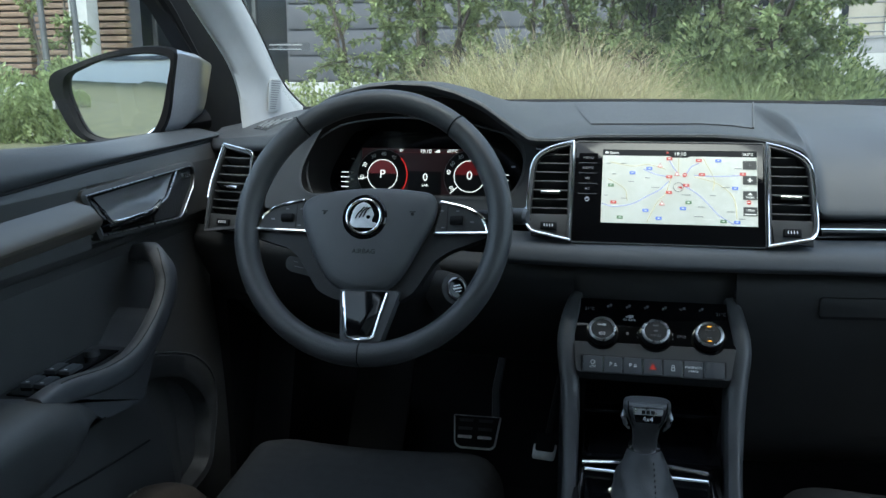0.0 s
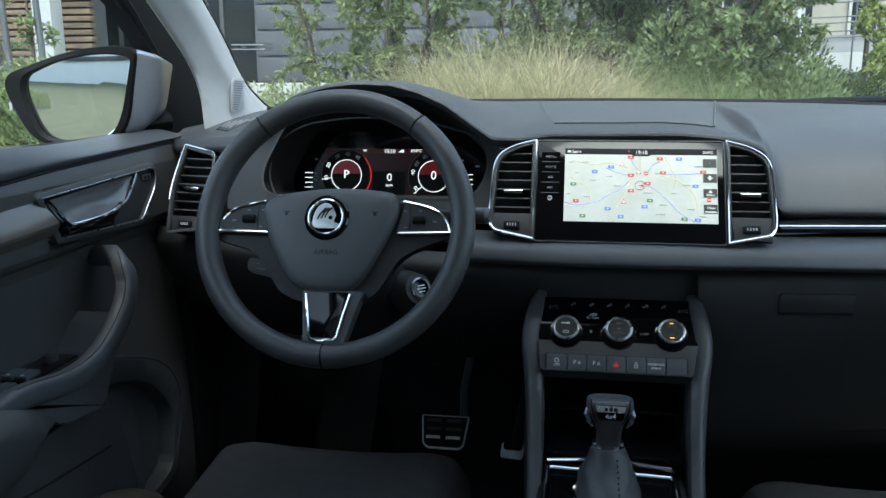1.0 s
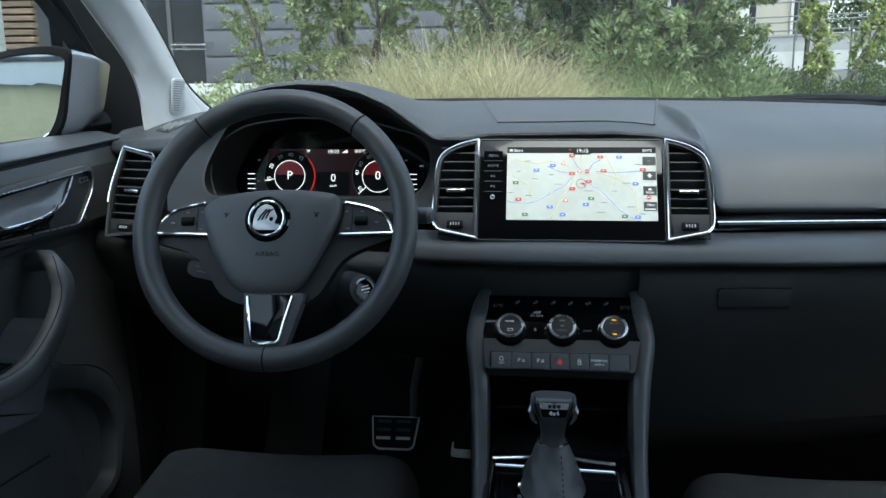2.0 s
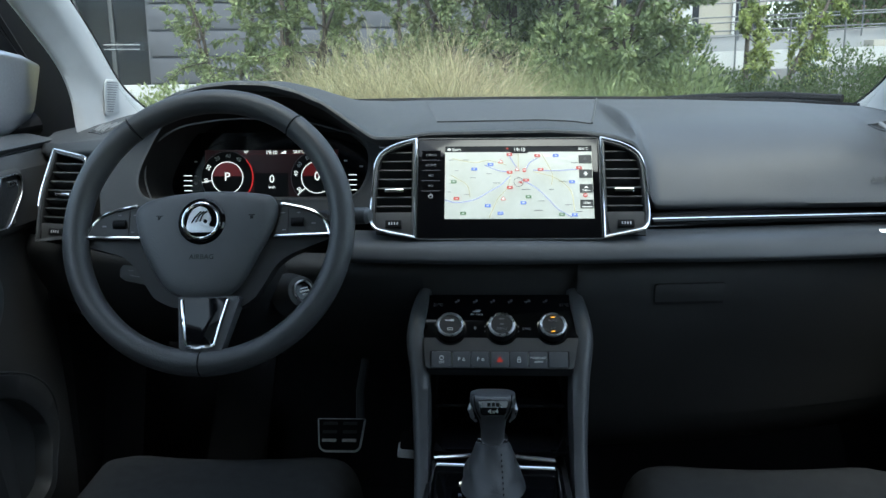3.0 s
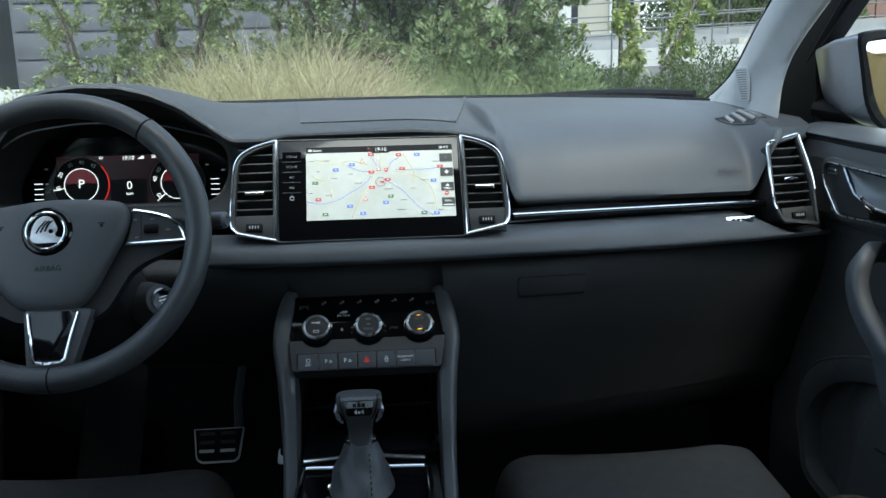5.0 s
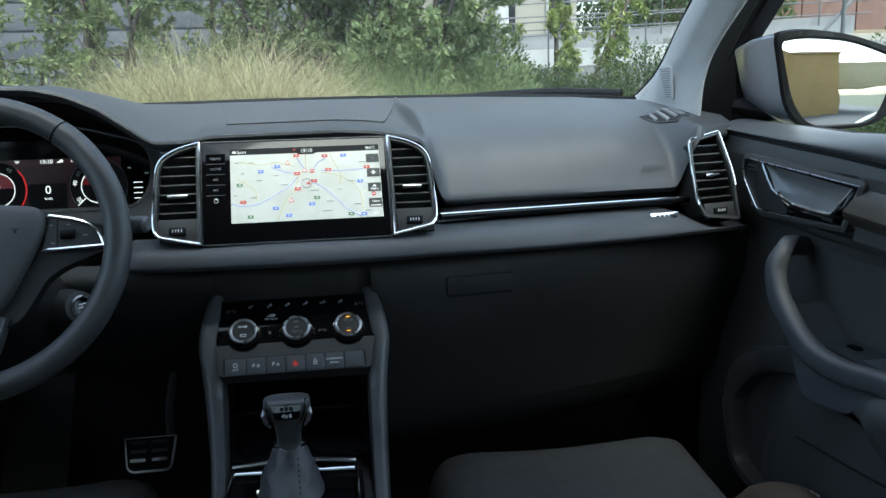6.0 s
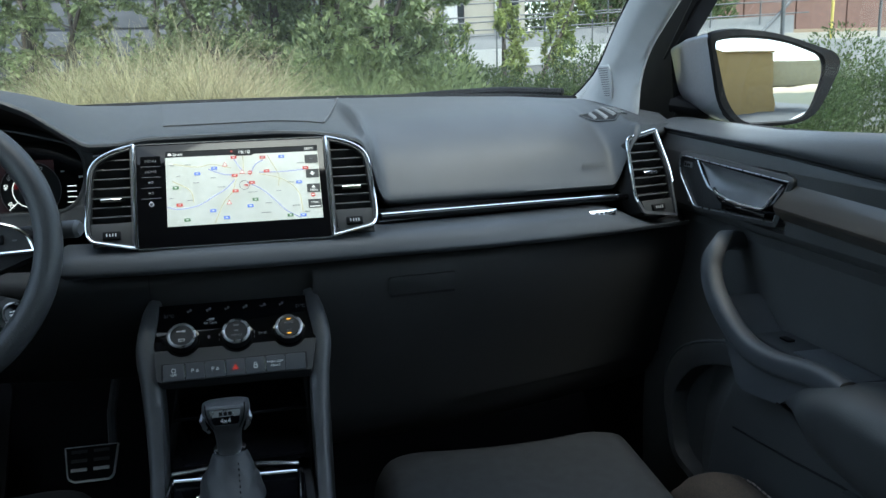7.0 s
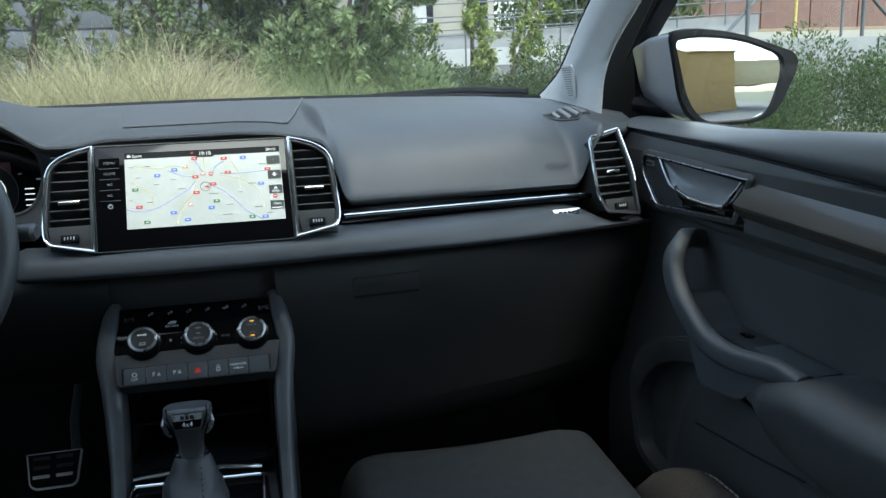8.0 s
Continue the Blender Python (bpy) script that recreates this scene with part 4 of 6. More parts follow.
for s in (-1, 1):
    rail = [(s * 0.106, 1.225, 0.897), (s * 0.1115, 1.203, 0.882), (s * 0.1165, 1.172, 0.845), (s * 0.110, 1.142, 0.80), (s * 0.106, 1.105, 0.74), (s * 0.103, 1.05, 0.68), (s * 0.101, 0.96, 0.63), (s * 0.10, 0.82, 0.60)]
    if s > 0:
        rail = [(x - 0.006, y, z) for x, y, z in rail]
    pts = smooth_path(rail, 6)
    rows = []
    for i, p in enumerate(pts):
        u = i / (len(pts) - 1)
        w = 0.0085 + 0.004 * math.sin(math.pi * min(1, u * 1.6)) + 0.002 * u
        t = (pts[min(i + 1, len(pts) - 1)] - pts[max(i - 1, 0)]).normalized()
        nrm = Vector((0, -t.z, t.y))
        nrm = nrm if nrm.y < 0 else -nrm
        ring = []
        for a, b in ((-1, -0.05), (-1, -0.004), (-0.8, 0.001), (0.2, 0.004), (0.85, 0.0), (1, -0.006), (1.05, -0.05)):
            ring.append(p + Vector((s * a * w, 0, 0)) + nrm * b)
        rows.append(ring)
    part("side_rail", loft(rows, True, True), SATIN, console, smooth=50)
    part("side_cheek", loft([[p + Vector((s * 0.008, 0.02, 0)), Vector((p.x + s * 0.008, p.y + 0.03, 0.33))] for p in pts]), HARD, console)

# ---- gear selector ----
gear = thing("gear_selector", (-0.012, 1.02, 0.703), "black gear selector with silver knob sides and leather gaiter", "gear lever")
rows = []
for z, wx, wy, y in ((0.8145, 0.018, 0.010, 1.046), (0.8138, 0.0245, 0.015, 1.046), (0.811, 0.0275, 0.0195, 1.0475), (0.804, 0.0280, 0.0230, 1.0485), (0.797, 0.0255, 0.0230, 1.0505), (0.788, 0.0208, 0.0192, 1.0525), (0.777, 0.0168, 0.0158, 1.056), (0.763, 0.0148, 0.0145, 1.058), (0.746, 0.0145, 0.014, 1.060)):
    rows.append([Vector((-0.0138 + wx * math.copysign(abs(math.cos(a)) ** 0.6, math.cos(a)), y + wy * math.copysign(abs(math.sin(a)) ** 0.6, math.sin(a)), z)) for a in [k * math.tau / 32 for k in range(32)]])
part("knob", loft(rows, True, True), LEATHER, gear, smooth=60)
KF = plane_at((-0.0135, 1.0222, 0.7965), (1, 0, 0), (0, 0.22, 0.97))
plate = part("knob_plate", prism(rounded([(-0.0192, 0.0175), (0.0192, 0.0175), (0.0152, -0.002), (-0.0152, -0.002)], 0.004), shifted(KF, 0, 0, -0.006), 0.0065, 0.0008), SATIN, gear)
part("plate_window", prism(rounded([(-0.0182, 0.0165), (0.0182, 0.0165), (0.0143, -0.001), (-0.0143, -0.001)], 0.003), shifted(KF, 0, 0, 0.0004), 0.0004), GLOSS, plate)
# bright steel strip stands for the reflection on the window's upper half
part("window_sheen", prism(rounded([(-0.0176, 0.0160), (0.0176, 0.0160), (0.0162, 0.0085), (-0.0162, 0.0085)], 0.002), shifted(KF, 0, 0, 0.0007), 0.0003), STEEL, plate)
lettering("plate_text", "4x4", shifted(KF, 0, 0.0035, 0.001), 0.0082, INK, plate)
bars("plate_bar", [(-0.0052, 0.0118, 0.0042, 0.0045), (0.0, 0.0118, 0.0042, 0.0045), (0.0052, 0.0118, 0.0042, 0.0045)], KF, MATTE, plate, 0.0010)
for sx in (-1, 1):
    part("knob_seam", tube([Vector((-0.0138 + sx * 0.0225, 1.0312, 0.818)), Vector((-0.0138 + sx * 0.0222, 1.0285, 0.808)), Vector((-0.0138 + sx * 0.0190, 1.0295, 0.796)), Vector((-0.0138 + sx * 0.0150, 1.0345, 0.786))], 0.0008, 6), RUBBER, gear)
for s in (-1, 1):
    part("knob_wing", tube([(-0.014 + s * 0.0265, 1.040, 0.804), (-0.014 + s * 0.0275, 1.036, 0.797), (-0.014 + s * 0.0250, 1.035, 0.789), (-0.014 + s * 0.0200, 1.037, 0.781)], [0.0015, 0.0034, 0.003, 0.0015], 10), STEEL, gear)
part("collar", turned([(0.016, 0), (0.020, 0.0), (0.0195, 0.005), (0.016, 0.006)], plane_at((-0.014, 1.061, 0.745), (1, 0, 0), (0, 1, 0.1)), 28), CHROME, gear)
rows = []
for i in range(15):
    u = i / 14
    z = 0.747 - 0.047 * u - 0.0 * u
    w = 0.018 + 0.022 * u ** 0.8
    ring = []
    for k in range(48):
        a = k * math.tau / 48
        f = 1 + 0.05 * math.sin(3 * a + 9 * u) * math.sin(math.pi * u) + 0.035 * math.sin(7 * a - 12 * u) * math.sin(math.pi * u)
        ring.append(Vector((-0.014 + w * f * 1.02 * math.cos(a), 1.058 - 0.035 * u + (w + 0.012 * u) * f * math.sin(a), z)))
    rows.append(ring)
gaiter = part("gaiter", loft(rows, True, True), LEATHER, gear, smooth=70)
for k in range(9):
    u = 0.12 + 0.09 * k
    part("stitch", box(-0.0006, 0.0006, -0.0006, 0.0006, -0.0015, 0.0015, m=Matrix.Translation((-0.004 + 0.003 * u, 1.058 - 0.035 * u - (0.018 + 0.022 * u ** 0.8 + 0.012 * u) * 1.0 - 0.001, 0.747 - 0.047 * u))), RUBBER, gaiter, smooth=0)

# ---- pedals ----
brake = thing("brake_pedal", (-0.345, 1.72, 0.4), "steel-faced brake pedal with black rubber pads", "pedal")
PM = plane_at((-0.325, 1.735, 0.458), (1, 0, 0), (0, 0.62, 0.78))
po = rounded([(-0.050, 0.024), (-0.043, -0.04), (-0.03, -0.047), (0.035, -0.047), (0.045, -0.04), (0.053, 0.024)], [0.003, 0.008, 0.004, 0.004, 0.008, 0.003])
part("plate", prism(po, shifted(PM, 0, 0, -0.006), 0.006, 0.001), PEDAL, brake)
part("pad", prism(grown(po, -0.0035), PM, 0.003, 0.001), RUBBER, brake)
for r in range(3):
    for c in (-1, 1):
        part("tread", box(c * 0.021 - 0.015, c * 0.021 + 0.015, -0.027 + r * 0.018, -0.0205 + r * 0.018, 0.003, 0.0055, 0.001, PM), PEDAL if r == 0 else HARD, brake)
part("arm", tube([PM @ Vector((0.04, 0.018, -0.01)), (-0.29, 1.80, 0.52), (-0.275, 1.86, 0.62)], 0.009, 8), SATIN, brake)
gas = thing("accelerator_pedal", (-0.155, 1.70, 0.4), "steel-tipped accelerator pedal with black rubber insert", "pedal")
GM = plane_at((-0.168, 1.70, 0.452), (1, 0, 0), (0.06, 0.5, 0.86))
go = rounded([(-0.030, -0.004), (-0.033, -0.035), (0.012, -0.038), (0.018, -0.004)], 0.006)
part("plate", prism(go, shifted(GM, 0, 0, -0.005), 0.006, 0.0015), PEDAL, gas)
part("pad", prism(rounded([(-0.025, 0.018), (-0.027, -0.019), (0.010, -0.021), (0.019, 0.018)], 0.006), GM, 0.004, 0.001), RUBBER, gas)
part("arm", tube([GM @ Vector((0, 0.012, -0.006)), (-0.15, 1.80, 0.56)], 0.009, 8), MATTE, gas)
rest = thing("footrest", (-0.53, 1.72, 0.40), "plain black rubber footrest on the carpet", "footrest")
FM = plane_at((-0.53, 1.72, 0.47), (1, 0, 0), (0, 0.62, 0.78))
part("base", prism(rect(-0.06, 0.06, -0.16, 0.16, 0.015), FM, 0.012, 0.003), MATTE, rest)
# ---- doors ----
WOOD = material("dark_gloss_wood_trim", (0.046, 0.036, 0.029), 0.30, scale=14, bump=0.1, bump_scale=60, color2=(0.115, 0.098, 0.082), stretch=(1, 0.10, 1), coat=0.35, spec=0.6)
DISH = material("satin_dish", (0.21, 0.21, 0.215), 0.34, 0.25, scale=20)
CARBON = material("woven_insert", (0.035, 0.036, 0.038), 0.4, bump=0.8, bump_scale=240, scale=150)
PANE = clear_glass("side_window_glass", 0.06, (0.93, 0.96, 0.95))


def side(s, y, z, d=0.0, x=0.742):
    return Vector((s * (x - d), y, z))


def car_door(s):
    d = thing("car_door", (s * 0.78, 0.95, 0.4), "dark grey door panel with wood strip, pull handle and armrest", "car door", "front doors")
    Y = [0.30 + (1.485 - 0.30) * i / 24 for i in range(25)]

    def zt(y):
        return knots(y, (0.3, 0.9, 1.2, 1.485), (1.122, 1.108, 1.094, 1.098))
    def zs(y):
        return knots(y, (0.3, 0.85, 1.1, 1.485), (1.040, 1.058, 1.070, 1.080))
    roll = [smooth_path([(s * 0.835, y, zt(y) - 0.03), (s * 0.825, y, zt(y) - 0.004), (s * 0.79, y, zt(y)), (s * 0.76, y, zt(y) - 0.006), (s * 0.739, y, zs(y) + 0.45 * (zt(y) - zs(y))), (s * 0.738, y, zs(y) + 0.006), (s * 0.745, y, zs(y))], 4) for y in Y]
    part("top_roll", loft(roll), DASH, d, smooth=60)
    # the panel, open where the handle dish sits
    panel = bmesh.new()
    loft([[(s * 0.748, y, zs(y) + 0.002), (s * 0.741, y, zs(y) - 0.004), (s * 0.736, y, 1.053), (s * 0.735, y, 1.050)] for y in Y], bm=panel)
    loft([[(s * 0.735, y, 0.966), (s * 0.739, y, 0.958), (s * 0.752, y, 0.950), (s * 0.765, y, 0.9)] for y in Y], bm=panel)
    for ya, yb in ((0.30, 1.062), (1.330, 1.485)):
        loft([[(s * 0.735, y, 1.050), (s * 0.7345, y, 1.01), (s * 0.735, y, 0.966)] for y in (ya, (ya + yb) / 2, yb)], bm=panel)
    part("upper_panel", panel, DOORSKIN, d)
    low = [smooth_path([(s * 0.755, y, 0.965), (s * 0.757, y, 0.90), (s * 0.757, y, 0.82), (s * 0.750, y, 0.76), (s * 0.742, y, 0.66), (s * 0.738, y, 0.52), (s * 0.745, y, 0.36)], 3) for y in Y]
    part("lower_panel", loft(low), DOORSKIN, d)
    part("seam_line", tube([side(s, y, zs(y) - 0.001, -0.001) for y in Y], 0.0018, 6), MATTE, d)
    # handle dish
    P = plane_at((s * 0.729, 1.2, 1.005), (0, -s, 0), (0, 0, 1))

    def f(y, z):
        return (-s * (y - 1.2), z - 1.005)

    def turn(o):
        return o if s < 0 else o[::-1]
    bez = rounded(turn([f(1.047, 1.040), f(1.350, 1.048), f(1.350, 1.018), f(1.298, 0.968), f(1.080, 0.980)]), [0.002, 0.02, 0.02, 0.012, 0.002] if s < 0 else [0.002, 0.012, 0.02, 0.02, 0.002])
    h = part("handle_bezel", loft([[P @ Vector((a, b, c)) for a, b in grown(bez, e)] for e, c in ((0.0075, -0.014), (0.0065, -0.001), (0.005, 0.0), (0.0, 0.001), (-0.002, -0.012))], True), DOORSKIN, d, smooth=50)
    part("bezel_line", tube([P @ Vector((a, b, 0.0008)) for a, b in grown(bez, -0.001)], 0.0012, 6, True), STEEL, h)
    part("insert", prism(grown(bez, -0.002), shifted(P, 0, 0, -0.030), 0.004), CARBON, h)
    ins = turn([f(1.298, 1.044), f(1.345, 1.045), f(1.345, 1.019), f(1.297, 0.972), f(1.222, 0.975), f(1.226, 0.994), f(1.262, 1.006)])
    part("insert_face", prism(rounded(ins, 0.006), shifted(P, 0, 0, -0.026), 0.022, 0.001), CARBON, h)
    part("insert_edge", tube([P @ Vector((*f(y, z), -0.0035)) for y, z in ((1.297, 1.043), (1.280, 1.022), (1.262, 1.006), (1.228, 0.995))], 0.0016, 6), STEEL, h)
    part("insert_sill", prism(turn([f(1.086, 0.993), f(1.224, 0.992), f(1.222, 0.974), f(1.086, 0.982)]), shifted(P, 0, 0, -0.026), 0.021, 0.001), GLOSS, h)
    # a hollow shell that is deepest towards the front
    rows = []
    for i in range(15):
        u = i / 14
        y = 1.066 + 0.232 * u
        top = 1.034 + 0.009 * u
        bot = knots(u, (0.0, 0.12, 0.70, 0.85, 1.0), (1.026, 0.996, 0.995, 1.004, 1.040))
        deep = 0.024 * math.sin(math.pi * min(1, max(0, u * 0.96 + 0.02))) ** 0.7 * (0.55 + 0.55 * u)
        rows.append([P @ Vector((*f(y, top + (bot - top) * k / 8), -0.002 - deep * math.sin(math.pi * k / 8) ** 0.8)) for k in range(9)])
    part("dish", loft(rows), DISH, h, smooth=80)
    part("door_lever", tube(smooth_path([side(s, 1.064, 1.034, 0.012), side(s, 1.078, 1.014, 0.018), side(s, 1.090, 0.999, 0.021), side(s, 1.11, 0.996, 0.023), side(s, 1.17, 0.997, 0.025), side(s, 1.210, 1.001, 0.022), side(s, 1.236, 1.005, 0.014)], 4), [0.0022] * 4 + [0.0032] * 21, 10), CHROME, h)
    # solid black bar drawn for the shadow below the lever
    part("lever_shadow_bar", tube([side(s, 1.095, 0.987, 0.014), side(s, 1.2, 0.988, 0.015), side(s, 1.225, 0.993, 0.012)], 0.004, 8), GLOSS, h)
    B = plane_at((s * 0.7332, 1.326, 1.033), (0, -s, 0), (0, 0, 1))
    bd = part("sound_badge", prism(rect(-0.012, 0.012, -0.0042, 0.0042, 0.001), B, 0.003, 0.0005), STEEL, h)
    bars("badge_mark", [(-0.007, 0, 0.005, 0.005), (0.0, 0, 0.004, 0.003), (0.006, 0, 0.004, 0.003)], B, MATTE, bd, 0.0031)
    # wood strip
    YW = [0.30 + (1.050 - 0.30) * i / 12 for i in range(13)]

    def drop(y):
        return -0.032 * (1.05 - y)
    wood = [[side(s, y + e, z + drop(y), o) for e, z, o in ((0, 1.040, 0.0), (0, 1.0385, 0.005), (0.006, 1.026, 0.014), (0.013, 1.009, 0.0235), (0.015, 1.005, 0.0245), (0.017, 1.001, 0.023), (0.026, 0.986, 0.008), (0.027, 0.984, 0.0))] for y in YW]
    part("wood_strip", loft(wood, caps=False), WOOD, d, smooth=18)
    part("wood_end", loft([[p, Vector((s * 0.747, p.y, p.z))] for p in wood[-1]]), GLOSS, d)
    part("wood_chrome", tube([side(s, y + 0.027, 0.9815 + drop(y), 0.003) for y in YW] + [side(s, 1.15, 0.967, 0.003), side(s, 1.29, 0.9605, 0.002)], 0.0018, 6), SATIN, d)
    part("wood_top_line", tube([side(s, y, 1.0425 + drop(y), 0.004) for y in YW] + [side(s, 1.335, 1.0525, 0.006)], 0.0014, 6), SATIN, d)
    # pull handle: a broad band that runs down into the armrest, with a skirt below it
    pull = smooth_path([(s * 0.752, 1.196, 0.930), (s * 0.717, 1.180, 0.937), (s * 0.693, 1.165, 0.925), (s * 0.684, 1.158, 0.900), (s * 0.683, 1.139, 0.868), (s * 0.684, 1.097, 0.835), (s * 0.685, 1.050, 0.816), (s * 0.686, 0.99, 0.814), (s * 0.688, 0.91, 0.826), (s * 0.690, 0.86, 0.824)], 6)
    rows = []
    for i, p in enumerate(pull):
        u = i / (len(pull) - 1)
        t = (pull[min(i + 1, len(pull) - 1)] - pull[max(i - 1, 0)]).normalized()
        across = t.cross(Vector((s, 0, 0))).normalized()
        out = across.cross(t).normalized()
        w, th = 0.0135 + 0.003 * math.sin(math.pi * u), 0.0125
        rows.append([p + across * (w * math.copysign(abs(math.cos(q)) ** 0.62, math.cos(q))) + out * (th * math.copysign(abs(math.sin(q)) ** 0.62, math.sin(q))) for q in [k * math.tau / 20 for k in range(20)]])
    part("pull_handle", loft(rows, True, True), HUBSKIN, d, smooth=70)
    part("handle_seam", tube([r[9 if s > 0 else 11] for r in rows[9:50]], 0.0008, 6), MATTE, d)
    SK = plane_at((s * 0.757, 0, 0), (0, -s, 0), (0, 0, 1))
    skirt = rounded([(-s * y, z) for y, z in ((1.150, 0.862), (1.100, 0.800), (1.078, 0.756), (1.062, 0.752), (0.975, 0.764), (0.928, 0.800), (0.90, 0.818), (0.99, 0.806), (1.05, 0.808), (1.096, 0.826), (1.125, 0.850))], 0.004, 2)
    part("handle_skirt", prism(skirt if s < 0 else skirt[::-1], SK, 0.076, 0.004), HUBSKIN, d, smooth=40)
    arm = []
    for i in range(25):
        y = 0.30 + 0.668 * i / 24
        k = ease(0.968, 0.87, y)
        t = 0.812 + 0.028 * ease(0.94, 0.82, y) + 0.012 * ease(0.80, 0.45, y)
        x = 0.648 + 0.036 * (1 - k)
        bot = 0.735 - 0.02 * ease(0.95, 0.7, y) + 0.02 * (1 - k)
        arm.append(smooth_path([(s * 0.76, y, t - 0.002), (s * (x + 0.055), y, t + 0.001), (s * (x + 0.022), y, t - 0.003), (s * (x + 0.004), y, t - 0.018), (s * x, y, t - 0.040), (s * (x + 0.012), y, bot + 0.022), (s * (x + 0.045), y, bot), (s * 0.76, y, bot - 0.012)], 4))
    part("armrest", loft(arm, caps=True), DOORSKIN, d, smooth=60)
    part("switch_cradle", box(s * 0.70 if s > 0 else -0.755, 0.755 if s > 0 else -0.70, 0.86, 1.075, 0.80, 0.828, 0.006), HARD, d)
    if s < 0:
        sw = part("switch_panel", box(-0.742, -0.700, 0.88, 1.05, 0.828, 0.831, 0.002), GLOSS, d)
        for k in range(2):
            for j in range(2):
                part("switch", box(-0.739 + 0.019 * j, -0.723 + 0.019 * j, 0.90 + 0.046 * k, 0.930 + 0.046 * k, 0.831, 0.837, 0.002), SATIN, sw)
                bars("switch_mark", [(-0.731 + 0.019 * j, 0.905 + 0.046 * k, 0.004, 0.003)], Matrix.Translation((0, 0, 0.8371)), INK, sw)
        part("mirror_switch", turned([(0.001, 0), (0.010, 0), (0.009, 0.008), (0.001, 0.009)], Matrix.Translation((-0.722, 1.022, 0.831)), 20), HARD, sw)
    else:
        part("window_switch", box(0.722, 0.734, 1.022, 1.042, 0.828, 0.8315, 0.002), GLOSS, d)
        part("cradle_lid", box(0.706, 0.748, 0.87, 0.985, 0.828, 0.8305, 0.001), SATIN, d)
    # door pocket: a proud frame round a dark hollow, the bin behind it
    outer = smooth_path([(1.10, 0.795), (1.17, 0.785), (1.27, 0.748), (1.330, 0.698), (1.343, 0.640), (1.325, 0.585), (1.297, 0.535), (1.18, 0.520), (1.03, 0.50), (0.60, 0.47)], 6)
    inner = smooth_path([(1.10, 0.757), (1.165, 0.748), (1.245, 0.717), (1.298, 0.672), (1.318, 0.632), (1.312, 0.588), (1.290, 0.545), (1.18, 0.530), (1.03, 0.51), (0.60, 0.48)], 6)
    rows = [[Vector((s * 0.742, p.x, p.y)), Vector((s * 0.713, p.x, p.y)), Vector((s * 0.709, p.x, p.y)).lerp(Vector((s * 0.709, q.x, q.y)), 0.12), Vector((s * 0.711, p.x, p.y)).lerp(Vector((s * 0.711, q.x, q.y)), 0.9), Vector((s * 0.714, q.x, q.y)), Vector((s * 0.748, q.x, q.y))] for p, q in zip(outer, inner)]
    part("pocket_frame", loft(rows), DOORSKIN, d, smooth=45)
    part("pocket_edge", tube([(s * 0.710, p.x, p.y) for p in outer], 0.0018, 6), SATIN, d)
    bulge = []
    for i in range(11):
        z = 0.50 + 0.25 * i / 10
        y1 = knots(z, (0.50, 0.56, 0.66, 0.75), (1.26, 1.27, 1.25, 1.20))
        bulge.append(smooth_path([(s * 0.748, y1 + 0.03, z), (s * 0.738, y1 - 0.01, z), (s * 0.716, y1 - 0.07, z), (s * 0.712, y1 - 0.10, z), (s * 0.700, 0.95, z), (s * 0.698, 0.6, z), (s * 0.70, 0.3, z)], 4))
    part("pocket_bin", loft(bulge), DOORSKIN, d, smooth=60)
    part("bin_seam", tube([(s * 0.708, 1.120, 0.668), (s * 0.699, 0.96, 0.690), (s * 0.697, 0.87, 0.703), (s * 0.697, 0.5, 0.72)], 0.0016, 6), MATTE, d)
    flap = [(-s * y, z) for y, z in ((0.90, 0.60), (0.855, 0.705), (0.5, 0.735), (0.5, 0.48), (0.86, 0.48))]
    part("speaker_flap", prism(flap if s < 0 else flap[::-1], plane_at((s * 0.70, 0, 0), (0, -s, 0), (0, 0, 1)), 0.014, 0.004), DOORSKIN, d)
    # window frame, seal and glass
    seal = [(s * 0.80, 1.485, 1.09), (s * 0.80, 1.535, 1.12), (s * 0.80, 1.54, 1.20), (s * 0.795, 1.43, 1.295), (s * 0.765, 1.22, 1.41), (s * 0.73, 1.0, 1.50), (s * 0.72, 0.6, 1.535), (s * 0.72, 0.30, 1.54)]
    sail = [(1.497, 1.085), (1.512, 1.21), (1.40, 1.303), (1.18, 1.42), (0.98, 1.495), (1.06, 1.53), (1.30, 1.46), (1.50, 1.37), (1.80, 1.20), (1.80, 1.085)]
    SP = plane_at((s * 0.79, 0, 0), (0, -s, 0), (0, 0, 1))
    o = [(-s * y, z) for y, z in sail]
    o = o if s > 0 else o[::-1]
    part("sail_panel", prism(o, SP, -0.03, 0.0), RUBBER, d)
    part("window_seal", tube(seal[2:], 0.011, 8), RUBBER, d)
    part("belt_seal", tube([(s * 0.824, y, zt(y) - 0.010) for y in (0.3, 0.7, 1.1, 1.485)], 0.007, 8), RUBBER, d)
    gl = bmesh.new()
    gl.faces.new([gl.verts.new((s * 0.815, y, z)) for y, z in ((0.30, 1.10), (1.50, 1.10), (1.52, 1.21), (1.41, 1.295), (1.2, 1.41), (0.98, 1.50), (0.30, 1.53))])
    pane = part("window_pane", gl, PANE, d, smooth=0)
    pane.visible_shadow = False
    # outer skin
    skin = [[(s * 0.83, y, zt(y) - 0.008), (s * 0.875, y, 1.06), (s * 0.905, y, 0.9), (s * 0.91, y, 0.6), (s * 0.88, y, 0.33)] for y in (0.30, 0.9, 1.485, 1.8)]
    part("outer_skin", loft(skin), PAINT, d, "silver painted outer skin", smooth=60)
    part("sill_chrome", tube([(s * 0.838, y, zt(y) - 0.018) for y in (0.30, 0.7, 1.1, 1.5)], 0.009, 8), CHROME, d)
